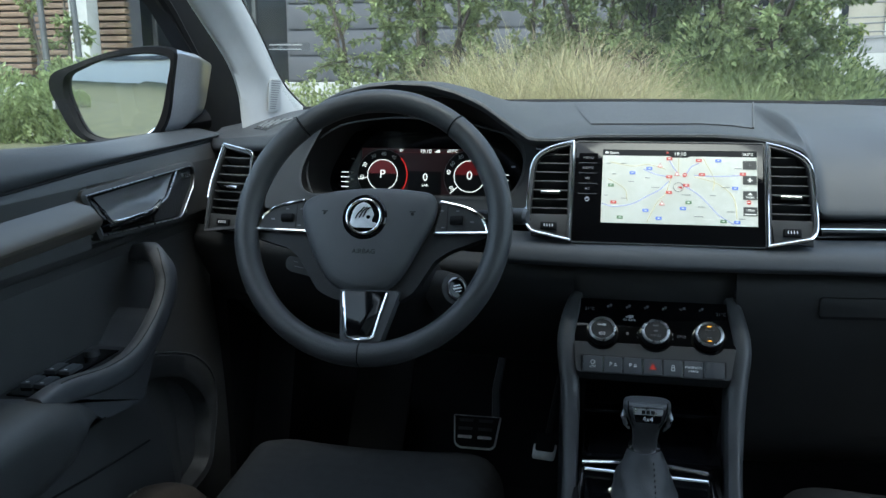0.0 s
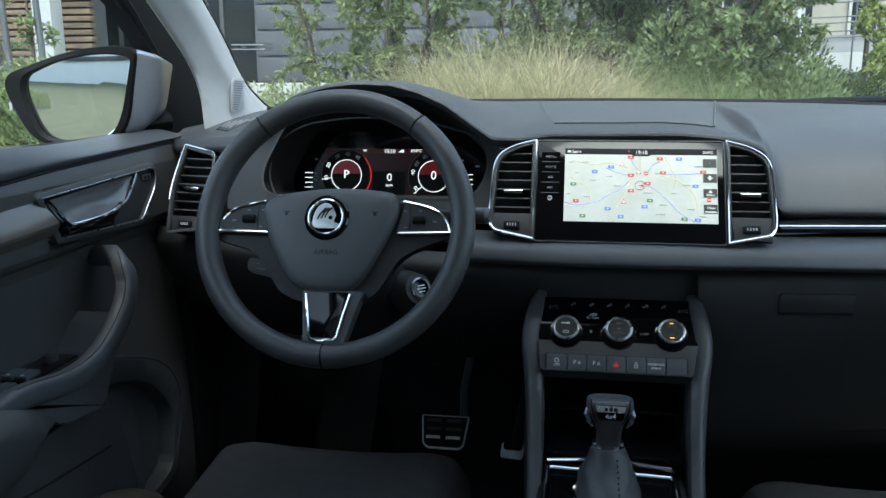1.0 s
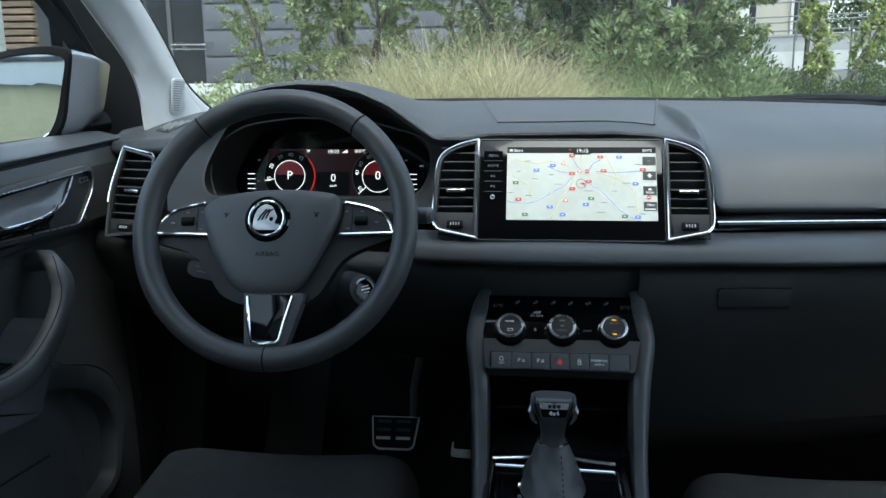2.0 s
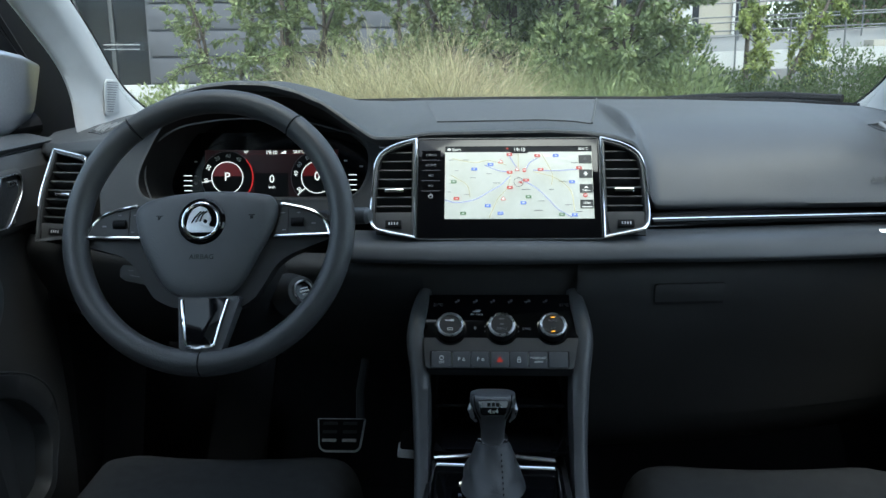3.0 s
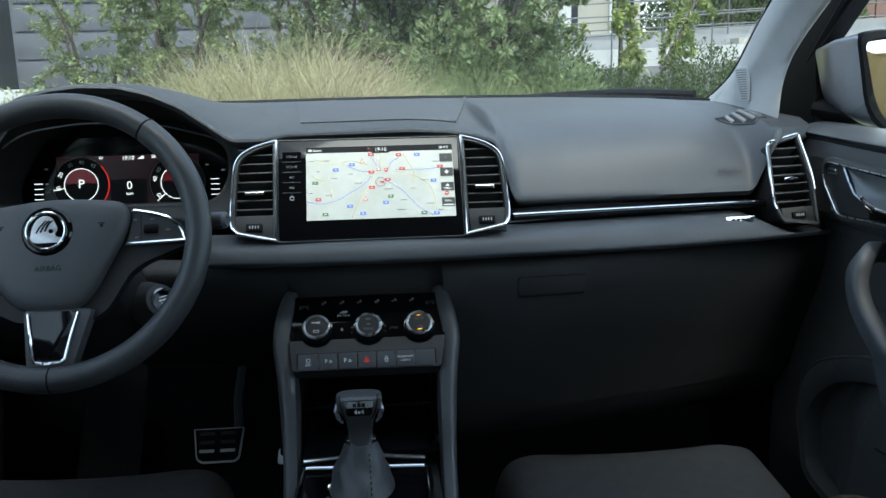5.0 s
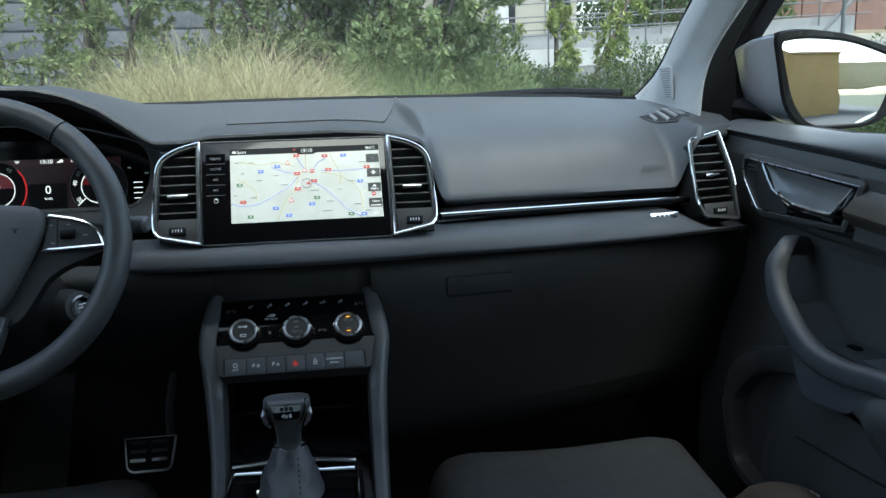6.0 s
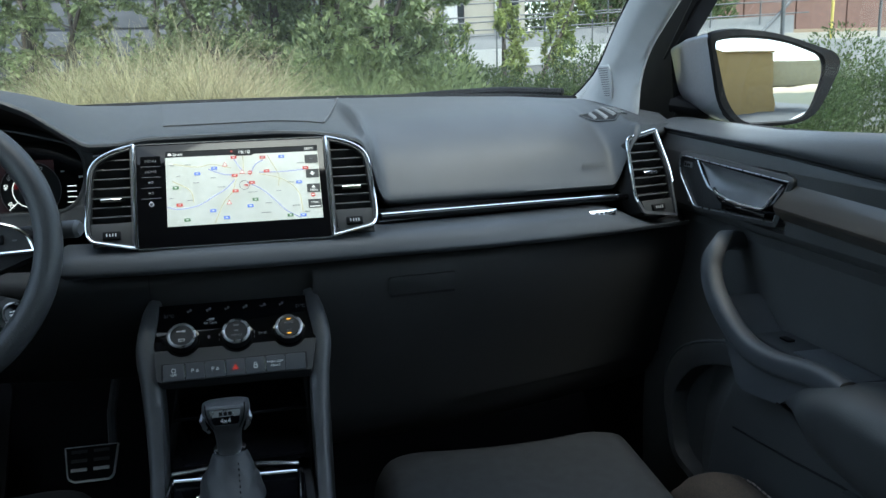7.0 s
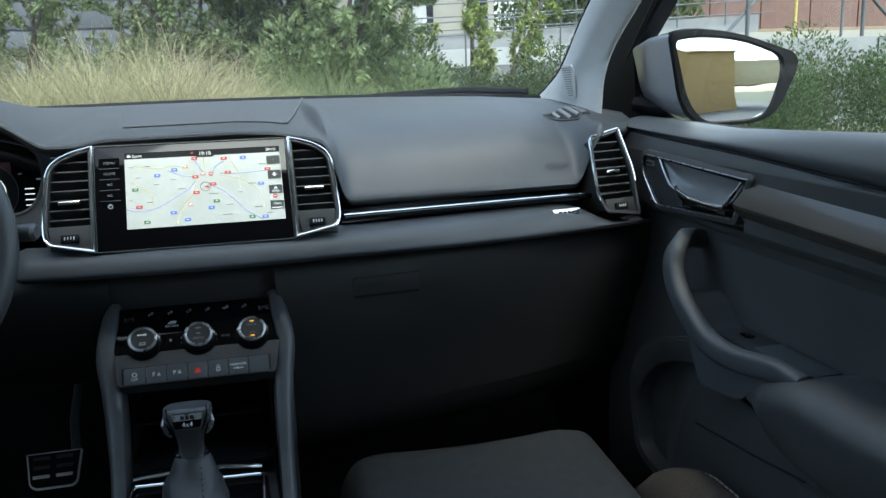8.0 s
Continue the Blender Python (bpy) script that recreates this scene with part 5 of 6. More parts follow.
    part("b_post", box(s * 0.74 if s > 0 else -0.80, 0.80 if s > 0 else -0.74, 0.22, 0.30, 0.35, 1.53, 0.01), RUBBER, d)
    d.location += Vector((-0.008, 0, -0.004 * s))
    return d


car_door(1)
car_door(-1)


# ---- door mirrors ----
def door_mirror(s):
    d = thing("door_mirror", (s * 0.84, 1.45, 1.08), "silver door mirror with black surround and clear glass", "door mirror", "door mirrors")
    M = plane_at((0.885 if s > 0 else -0.870, 1.385, 1.165), (1, s * (-0.10 if s < 0 else -0.05), 0), (0, 0.0, 1))
    o = rounded([(s * -0.10, 0.066), (s * -0.06, 0.073), (s * 0.02, 0.066), (s * 0.132, 0.032), (s * 0.142, 0.012), (s * 0.105, -0.062), (s * 0.07, -0.078), (s * -0.03, -0.082), (s * -0.075, -0.05)], [0.012, 0.03, 0.04, 0.012, 0.02, 0.03, 0.02, 0.02, 0.03], 4)
    g = rounded([(s * -0.088, 0.054), (s * -0.05, 0.06), (s * 0.03, 0.053), (s * 0.106, 0.026), (s * 0.108, 0.0), (s * 0.085, -0.058), (s * 0.06, -0.070), (s * -0.03, -0.072), (s * -0.062, -0.04)], [0.01, 0.03, 0.04, 0.015, 0.02, 0.02, 0.02, 0.02, 0.03], 4)
    o = [(a * (0.94 if s < 0 else 1.0), b * 1.07) for a, b in o]
    g = [(a * (0.94 if s < 0 else 1.0), b * 1.07) for a, b in g]
    back = [[M @ Vector((a * f + s * sh, b * f2, -h)) for a, b in o] for f, f2, h, sh in ((1.0, 1.0, 0.0, 0), (1.01, 1.0, 0.015, -0.003), (0.98, 0.90, 0.055, -0.020), (0.88, 0.72, 0.10, -0.034), (0.55, 0.55, 0.135, -0.04), (0.1, 0.1, 0.145, -0.04))]
    part("housing", loft(back, True, False), PAINT, d, "silver painted shell", smooth=70)
    part("surround", loft([[M @ Vector((a, b, -0.012)) for a, b in grown(o, 0.002)], [M @ Vector((a, b, 0.006)) for a, b in grown(o, 0.0)], [M @ Vector((a, b, 0.008)) for a, b in grown(g, 0.004)], [M @ Vector((a, b, -0.004)) for a, b in g]], True), RUBBER, d, smooth=40)
    gm = M @ Matrix.Rotation(radians(-1.0 if s < 0 else -3.0), 4, "Y") @ Matrix.Rotation(radians(1.6 if s < 0 else -2.6), 4, "X")
    rings = []
    for f in (1.0, 0.9, 0.78, 0.65, 0.5, 0.35, 0.2, 0.08):
        rings.append([gm @ Vector((a * f, b * f, 0.001 - ((a * f) ** 2 + (b * f) ** 2) / 2.6)) for a, b in grown(g, 0.002)])
    part("mirror_glass", loft([[gm @ Vector((a, b, -0.008)) for a, b in g]] + rings, True, True), MIRROR, d, "slightly convex mirror glass", smooth=60)
    part("turn_lamp", box(s * 0.126 - 0.003, s * 0.126 + 0.003, -0.026, -0.012, -0.010, 0.003, 0.002, M), LINER, d)
    foot = [(s * 0.80, 1.52, 1.115), (s * 0.83, 1.475, 1.108), (s * 0.87, 1.45, 1.112)]
    part("mirror_foot", tube(foot, [0.03, 0.028, 0.03], 12, squash=0.7), RUBBER, d)


door_mirror(1)
door_mirror(-1)


# ---- pillars, windscreen and shell ----
def pillar(s):
    d = thing("a_pillar", (s * 0.70, 1.5, 1.1), "light grey fabric-look windscreen pillar cover", "pillar", "", "structure")
    e1 = smooth_path([(0.640, 1.775, 1.095), (0.666, 1.715, 1.121), (0.674, 1.650, 1.152), (0.676, 1.587, 1.190), (0.675, 1.480, 1.280), (0.664, 1.24, 1.43), (0.63, 1.0, 1.53)], 6)
    e2 = smooth_path([(0.700, 1.51, 1.05), (0.704, 1.488, 1.10), (0.705, 1.476, 1.16), (0.706, 1.438, 1.214), (0.708, 1.345, 1.285), (0.700, 1.13, 1.42), (0.67, 0.93, 1.51)], 6)
    rows = []
    for a, b in zip(e1, e2):
        m = a.lerp(b, 0.5) + Vector((-0.014, -0.022, -0.006))
        q = smooth_path([a + Vector((0.012, 0.02, 0)), a, a.lerp(b, 0.3) + Vector((-0.010, -0.014, -0.003)), m * 0.5 + a.lerp(b, 0.6) * 0.5, b, b + Vector((0.010, 0.02, 0.0))], 3)
        rows.append([(s * p.x, p.y, p.z) for p in q])
    part("cover", loft(rows), PILLAR, d, smooth=70)
    part("screen_edge", tube([(s * (p.x + 0.006), p.y + 0.010, p.z + 0.001) for p in e1], 0.005, 8), RUBBER, d)
    # tweeter grille
    row = min(range(3, len(rows) - 3), key=lambda i: abs(rows[i][6][2] - 1.158))
    spot, along = Vector(rows[row][7]), Vector(rows[row][9]) - Vector(rows[row][5])
    T = plane_at(spot, along * s, Vector(rows[row + 2][7]) - Vector(rows[row - 2][7]))
    o = rounded([(-0.012, 0.030), (0.016, 0.030), (0.019, 0.02), (0.010, -0.032), (0.002, -0.032), (-0.022, -0.026)], 0.004)
    o = [(a * 1.25 + 0.002, b) for a, b in o]
    if s < 0:
        o = [(-a, b) for a, b in o][::-1]
    T = shifted(T, 0, 0, 0.001)
    g = part("tweeter_grille", prism(o, shifted(T, 0, 0, -0.002), 0.003, 0.0006), PILLAR, d)
    for k in range(13):
        b = 0.025 - 0.0042 * k
        w = 0.0155 - 0.0006 * k
        c = 0.003 * s
        part("grille_rib", box(c - w, c + w, b - 0.0007, b + 0.0007, 0.001, 0.0017, m=T), SLATGREY, g, smooth=0)


pillar(1)
pillar(-1)
ws = []
for i in range(25):
    x = -0.69 + 1.38 * i / 24
    yb = knots(x, BASE_X, BASE_Y) + 0.03
    yt = 1.00 - 0.06 * (x / 0.69) ** 2
    ws.append([(x, yb, 1.11), (x, yb + (yt - yb) * (0.5 - 0.16 * (x / 0.69) ** 4), 1.345), (x, yt, 1.545)])
screen = solo("windscreen", loft(ws), SCREEN_GLASS, "clear curved windscreen glass with a toll sticker", "windscreen", kind="structure", smooth=60)
screen.visible_shadow = False
part("cowl_edge", tube([(x, knots(x, BASE_X, BASE_Y) + 0.01, knots(x, BASE_X, BASE_Z) + 0.001) for x in [-0.66 + 1.32 * i / 30 for i in range(31)]], 0.005, 6), RUBBER, dash)
wiper = solo("wiper", tube([(0.30, 1.985, 1.128), (0.45, 1.93, 1.134), (0.56, 1.85, 1.139), (0.66, 1.745, 1.136)], [0.004, 0.008, 0.009, 0.008], 8), RUBBER, "black wiper blade resting at the windscreen base", "wiper")
STK = clear_glass("sticker_film", 0.3, (0.95, 0.96, 0.96))
stp = plane_at((-0.655, 1.60, 1.245), (1, 0.45, 0), (-0.05, -0.75, 0.55))
sticker = thing("windscreen_sticker", (-0.655, 1.60, 1.245), "clear plastic holder stuck to the windscreen", "sticker")
part("film", prism(rect(-0.035, 0.035, -0.012, 0.012, 0.003), stp, 0.0006), STK, sticker, smooth=0)
bars("film_line", [(-0.01, 0.006, 0.06, 0.0016), (-0.01, -0.006, 0.06, 0.001)], stp, INK, sticker, 0.0008)
# roof is never in view; it keeps the sky's light off the cabin
roof = solo("headliner", loft([[(x, y, 1.575 - 0.06 * (x / 0.7) ** 2 - 0.03 * max(0, -y)) for x in [-0.74 + 1.48 * i / 12 for i in range(13)]] for y in (0.99, 0.6, 0.0, -0.6, -1.2)]), LINER, "unseen light grey headliner closing the cabin from above", "headliner", kind="structure")
part("roof_skin", loft([[(x, y, 1.605 - 0.06 * (x / 0.7) ** 2 - 0.03 * max(0, -y)) for x in [-0.76 + 1.52 * i / 12 for i in range(13)]] for y in (1.0, 0.6, 0.0, -0.6, -1.25)]), PAINT, roof, "unseen silver roof skin over the headliner")
floor = solo("car_floor", box(-0.78, 0.78, -1.3, 1.86, 0.28, 0.33), CARPET, "black carpeted car floor", "floor", kind="structure")
part("firewall", loft([[(x, 1.55, 0.33), (x, 1.70, 0.345), (x, 1.86, 0.50), (x, 1.92, 0.75), (x, 1.90, 1.06)] for x in (-0.76, -0.4, 0.0, 0.4, 0.76)]), CARPET, floor)
part("wheel_well", loft([[(s2, 1.40, 0.33), (s2, 1.52, 0.50), (s2, 1.60, 0.75)] for s2 in (-0.76, -0.66)]), CARPET, floor)
for s in (-1, 1):
    part("kick_panel", box(s * 0.735 if s > 0 else -0.77, 0.77 if s > 0 else -0.735, 1.44, 1.95, 0.30, 0.95), CARPET, floor)
    # unseen rails, added to keep window light off the wheel's glossy parts
    part("roof_rail", loft([[(s * 0.735, y, z), (s * 0.70, y, z - 0.03), (s * 0.66, y, z + 0.02)] for y, z in ((1.0, 1.50), (0.6, 1.515), (0.0, 1.51), (-0.6, 1.49), (-1.2, 1.47))]), LINER, roof)
part("firewall_top", box(-0.76, 0.76, 1.90, 1.96, 0.9, 1.10), MATTE, floor)
# unseen rear glass, tinted to hold back light and reflections from behind
REAR_TINT = clear_glass("light_cutting_glass", 0.06, (0.3, 0.31, 0.31))
# rear panels are out of view, added to close the cabin against light
shell = thing("rear_body", (0, -1.3, 0.3), "unseen dark rear cabin panels and silver rear body closing the cabin", "car body", "", "structure")
gl = bmesh.new()
gl.faces.new([gl.verts.new(q) for q in ((-0.70, -1.30, 1.10), (0.70, -1.30, 1.10), (0.66, -1.22, 1.52), (-0.66, -1.22, 1.52))])
part("rear_screen", gl, REAR_TINT, shell, "unseen rear screen, tinted to cut light from behind", smooth=0)
part("rear_panel", box(-0.76, 0.76, -1.32, -1.28, 0.3, 1.10, 0.01), HARD, shell)
for s in (-1, 1):
    part("quarter_panel", box(s * 0.70 if s > 0 else -0.78, 0.78 if s > 0 else -0.70, -1.3, 0.22, 0.3, 1.08, 0.02), HARD, shell)
    part("quarter_skin", loft([[(s * 0.83, y, 1.10), (s * 0.875, y, 1.06), (s * 0.91, y, 0.9), (s * 0.915, y, 0.6), (s * 0.88, y, 0.33)] for y in (-1.6, -0.9, 0.0, 0.30)]), PAINT, shell, smooth=60)
    part("sill_chrome", tube([(s * 0.838, y, 1.105) for y in (-1.2, -0.5, 0.30)], 0.009, 8), CHROME, shell)
    gl = bmesh.new()
    gl.faces.new([gl.verts.new((s * 0.80, y, z)) for y, z in ((-1.0, 1.08), (0.22, 1.08), (0.22, 1.53), (-1.0, 1.50))])
    part("rear_pane", gl, REAR_TINT, shell, "unseen rear window, tinted to cut light from the side", smooth=0)
    part("c_pillar", box(s * 0.66 if s > 0 else -0.74, 0.74 if s > 0 else -0.66, -1.3, -1.0, 1.05, 1.53, 0.02), LINER, shell)


# ---- seats ----
BROWN = material("brown_check_cloth", (0.07, 0.05, 0.035), 0.85, bump=0.7, bump_scale=900, scale=700, spread=0.9)


def car_seat(name, cx, front, lift, label):
    d = thing(name, (cx, 0.95, 0.35), label, "car seat", "front seats")
    w = 0.205
    rows = []
    for i in range(26):
        u = i / 25
        y = front - 0.64 * u
        drop = 0.10 * (1 - ease(0, 0.14, u)) ** 2
        top = lift + 0.622 - drop * 0.75 - 0.05 * u
        ww = w * (0.90 + 0.10 * ease(0, 0.12, u))
        sec = [(-ww, 0.38 + 0.05 * (1 - u)), (-ww - 0.004, top - 0.07), (-ww + 0.012, top - 0.016), (-ww + 0.05, top + 0.001), (-ww * 0.4, top - 0.002), (0, top - 0.004), (ww * 0.4, top - 0.002), (ww - 0.05, top + 0.001), (ww - 0.012, top - 0.016), (ww + 0.004, top - 0.07), (ww, 0.38 + 0.05 * (1 - u))]
        rows.append([Vector((cx + p.x, y, p.y)) for p in smooth_path(sec, 3)])
    part("seat_cushion", loft(rows, caps=True), FABRIC, d, smooth=70)
    for s in (-1, 1):
        bol = []
        for i in range(16):
            u = i / 15
            y = front - 0.15 - 0.50 * u
            h = 0.045 * ease(0, 0.3, u)
            c = cx + s * (w + 0.043)
            ring = [Vector((c + 0.05 * math.cos(a), y, 0.54 + h + (0.05 + h * 0.3) * math.sin(a))) for a in [k * math.tau / 16 for k in range(16)]]
            k0 = 0.35 + 0.65 * ease(0, 0.12, u)
            ring = [Vector((c + (p.x - c) * k0, p.y, 0.54 + (p.z - 0.54) * k0)) for p in ring]
            bol.append(ring)
        part("side_bolster", loft(bol, True, True), BROWN, d, "brown checked cloth bolster", smooth=70)
        for i in range(34):
            u = i / 33
            y = front - 0.155 - 0.40 * u
            h = 0.045 * ease(0, 0.3, (u * 0.4 / 0.5))
            k0 = 0.35 + 0.65 * ease(0, 0.12, u * 0.8)
            a = radians(128) if s > 0 else radians(52)
            c = cx + s * (w + 0.043)
            part("stitch", box(-0.0009, 0.0009, -0.004, 0.004, -0.0007, 0.0012, m=Matrix.Translation((c - s * 0.0 + (0.0505 * k0) * math.cos(math.pi - a if s < 0 else math.pi - a), y, 0.54 + (h + (0.0505 + h * 0.3) * math.sin(a)) * k0))), STITCH, d, smooth=0)
    back = [[Vector((cx + a * (0.24 + b * 0.0), 0.62 - 0.66 * v + 0.05 * math.cos(a * 1.5), 0.56 + 0.40 * v + 0.02 * abs(a))) for a, b in [(-1 + k / 5, 0) for k in range(11)]] + [Vector((cx + a * 0.24, 0.60 - 0.66 * v, 0.44 + 0.40 * v)) for a in [1 - k / 5 for k in range(11)]] for v in [k / 8 for k in range(9)]]
    part("backrest", loft(back, True, True), FABRIC, d, smooth=60)
    part("seat_base", box(cx - 0.20, cx + 0.20, 0.70, front - 0.08, 0.33, 0.45, 0.02), MATTE, d)


car_seat("driver_seat", -0.415, 1.325, 0.010, "black cloth driver seat with brown checked bolsters")
car_seat("passenger_seat", 0.385, 1.305, 0.011, "black cloth passenger seat with brown checked bolsters")
# ---- outside ----
def leaf_material(name, c1, c2, island=0.35):
    m = material(name, c1, 0.45, color2=c2, scale=1.2, island=island, spec=0.15)
    nt = m.node_tree
    b = nt.nodes["Principled BSDF"]
    tl, mx = nt.nodes.new("ShaderNodeBsdfTranslucent"), nt.nodes.new("ShaderNodeMixShader")
    src = b.inputs["Base Color"].links[0].from_socket
    nt.links.new(src, tl.inputs[0])
    mx.inputs[0].default_value = 0.45
    nt.links.new(b.outputs[0], mx.inputs[1])
    nt.links.new(tl.outputs[0], mx.inputs[2])
    nt.links.new(mx.outputs[0], nt.nodes["Material Output"].inputs[0])
    return m


LEAF = leaf_material("green_leaves", (0.20, 0.25, 0.12), (0.29, 0.34, 0.17))
LEAF_PALE = leaf_material("pale_green_leaves", (0.23, 0.28, 0.13), (0.30, 0.34, 0.17))
LEAF_LIME = leaf_material("yellow_green_leaves", (0.23, 0.29, 0.085), (0.30, 0.34, 0.12))
HEDGE = leaf_material("dark_hedge_leaves", (0.080, 0.115, 0.052), (0.115, 0.15, 0.066))
STRAW = leaf_material("dry_grass_blades", (0.47, 0.41, 0.27), (0.33, 0.32, 0.17), 0.5)
BARK = material("grey_bark", (0.09, 0.075, 0.06), 0.9, bump=1.0, bump_scale=60, scale=20)
EARTH = material("ground_earth", (0.070, 0.074, 0.040), 0.95, color2=(0.105, 0.108, 0.055), scale=3, bump=1, bump_scale=40)
CONCRETE = material("pale_concrete", (0.20, 0.205, 0.21), 0.85, scale=2.5, bump=0.4, bump_scale=60, color2=(0.26, 0.26, 0.255))
CREAM = material("cream_render", (0.31, 0.295, 0.25), 0.9, scale=3, spread=0.05)
GREYCLAD = material("dark_grey_cladding", (0.085, 0.088, 0.10), 0.6, scale=2, spread=0.15)
TIMBER = material("brown_timber_slats", (0.17, 0.12, 0.085), 0.75, scale=6, spread=0.35, stretch=(0.3, 1, 4))
BRICKRED = material("red_brown_facade", (0.17, 0.10, 0.08), 0.85, scale=5, spread=0.1)
OCHRE = material("ochre_facade", (0.42, 0.27, 0.10), 0.85, scale=4, spread=0.1)
GALV = material("galvanised_rail", (0.12, 0.125, 0.13), 0.5, 0.5, scale=30)
DARKGLASS = material("dark_window_glass", (0.02, 0.024, 0.028), 0.06, scale=2, coat=0.3)
WHITE = material("white_render", (0.44, 0.44, 0.43), 0.8, scale=3, spread=0.04)
rng = random.Random(7)


def rise(x, y):
    """Height of the ground."""
    h = 0.75 * ease(2.9, 3.9, y) * (1 - 0.35 * ease(4.5, 9, y)) * (1 - 0.3 * ease(1.5, 4, x))
    h += 1.55 * ease(-4.0, -10.0, y) * ease(1.0, -3.0, x) * (0.75 + 0.25 * math.sin(x * 0.4 + 1))
    return h + (0.05 * noise.noise(Vector((x * 0.6, y * 0.6, 0))) if abs(y) > 3.2 else 0)


def steps_between(a, b, fine, far):
    out, v = [a], a
    while v < b:
        v += fine if abs(v) < 14 else far
        out.append(min(v, b))
    return out


gx, gy = steps_between(-400, 400, 0.45, 25), steps_between(-400, 400, 0.45, 25)
ground = solo("ground", loft([[(x, y, rise(x, y)) for x in gx] for y in gy]), EARTH, "earthy planted ground with grass round the car", "ground", kind="structure", smooth=80)


class Leaves:
    """Vertices and faces of many small folded leaves, linked as one mesh."""

    def __init__(self):
        self.verts, self.faces = [], []

    def add(self, p, along, up, length, width):
        a = along.normalized()
        s = a.cross(up)
        if s.length < 1e-3:
            s = a.cross(Vector((1, 0, 0)))
        s.normalize()
        lift = s.cross(a) * (width * 0.4)
        k, mid = len(self.verts), p + a * (length * 0.45) + lift
        self.verts += [p, mid + s * width, p + a * length, mid - s * width]
        self.faces += [(k, k + 1, k + 2), (k, k + 2, k + 3)]

    def make(self, name, mat):
        me = bpy.data.meshes.new(name)
        me.from_pydata(self.verts, [], self.faces)
        me.materials.append(mat)
        return new(name, me)


def rand_dir():
    while True:
        v = Vector((rng.uniform(-1, 1), rng.uniform(-1, 1), rng.uniform(-1, 1)))
        if 0.05 < v.length < 1:
            return v.normalized()


def tree(name, x, y, stems, height, spread, leaves, leaf_len, mat, label, low=0.15, lean=0.0):
    d = thing(name, (x, y, rise(x, y)), label, name)
    wood, crown = bmesh.new(), Leaves()
    base = Vector((x, y, rise(x, y) - 0.05))
    tips = []
    for k in range(stems):
        ang = k * math.tau / stems + rng.uniform(-0.4, 0.4)
        out = Vector((math.cos(ang), math.sin(ang), 0))
        path, p, dirn = [], base + out * 0.06, (Vector((lean, 0, 1)) + out * rng.uniform(0.12, 0.45) * (stems > 1)).normalized()
        n = 9
        for i in range(n + 1):
            path.append(p.copy())
            dirn = (dirn + rand_dir() * 0.16 + Vector((0, 0, 0.05))).normalized()
            p = p + dirn * height / n
        r0 = 0.012 + 0.008 * height
        tube(path, [r0 * (1 - 0.85 * i / n) for i in range(n + 1)], 7, bm=wood)
        for i in range(1, n + 1):
            if i / n < low:
                continue
            for _ in range(3):
                a = path[i]
                q = (rand_dir() + out * 0.5 + Vector((0, 0, 0.35))).normalized()
                ln = spread * rng.uniform(0.35, 1.0) * (1.1 - 0.45 * i / n)
                tw = [a]
                for j in range(4):
                    q = (q + rand_dir() * 0.3 + Vector((0, 0, -0.06 * j))).normalized()
                    tw.append(tw[-1] + q * ln / 4)
                tube(tw, [0.006, 0.005, 0.004, 0.003, 0.0015], 5, bm=wood)
                tips.append(tw)
    per = max(1, leaves // len(tips))
    for tw in tips:
        for _ in range(per):
            j = rng.randint(1, 3)
            p = tw[j].lerp(tw[j + 1], rng.random()) + rand_dir() * rng.uniform(0, leaf_len * 0.7)
            dr = (tw[j + 1] - tw[j]).normalized() * 0.6 + rand_dir() + Vector((0, 0, -0.25))
            crown.add(p, dr, (Vector((0, 0, 1)) + rand_dir() * 0.5), leaf_len * rng.uniform(0.6, 1.15), leaf_len * rng.uniform(0.2, 0.3))
    part("trunk", wood, BARK, d)
    under(crown.make("crown", mat), d)
    return d


tree("shrub_tree", 0.62, 5.5, 7, 1.75, 0.85, 30000, 0.052, LEAF, "leafy multi-stemmed green shrub tree beside dry grass", 0.0, 0.0)
tree("shrub_tree", 0.05, 6.0, 6, 1.85, 0.85, 22000, 0.052, LEAF, "leafy green shrub tree behind dry grass", 0.1)
tree("young_tree", -1.35, 6.6, 5, 1.8, 0.80, 15000, 0.052, LEAF_PALE, "thin young tree with pale green leaves", 0.1)
tree("young_tree", -2.15, 7.2, 3, 1.7, 0.65, 4500, 0.055, LEAF_PALE, "sparse young tree in front of dark cladding", 0.15)
tree("young_tree", -0.15, 8.2, 4, 2.1, 0.9, 8000, 0.06, LEAF_PALE, "pale green young tree behind the shrub trees", 0.1)
tree("young_tree", -0.65, 7.2, 4, 1.9, 0.85, 11000, 0.055, LEAF_PALE, "thin young tree behind the dry grass", 0.1)
tree("young_tree", 2.02, 6.9, 3, 2.0, 0.42, 7500, 0.052, LEAF_LIME, "slender sapling with yellow-green leaves by the railing", 0.1, 0.02)
tree("young_tree", 2.45, 7.2, 2, 1.2, 0.40, 2600, 0.05, LEAF_LIME, "small sapling with yellow-green leaves", 0.1)


def hedge(name, spots, n, leaf_len, mat, label):
    leaves = Leaves()
    for _ in range(n):
        x, y, r, h = spots[rng.randrange(len(spots))]
        a, q = rng.uniform(0, math.tau), rng.random() ** 0.5
        up = rng.random() ** 0.7
        p = Vector((x + r * q * math.cos(a), y + r * q * math.sin(a), rise(x, y) + h * up * (1.05 - 0.45 * q * q)))
        leaves.add(p, Vector((math.cos(a) * 0.6, math.sin(a) * 0.6, 0.8)) + rand_dir() * 0.6, rand_dir(), leaf_len * rng.uniform(0.6, 1.2), leaf_len * 0.22)
    return tagged(leaves.make(name, mat), label, "hedge", kind="stuff")


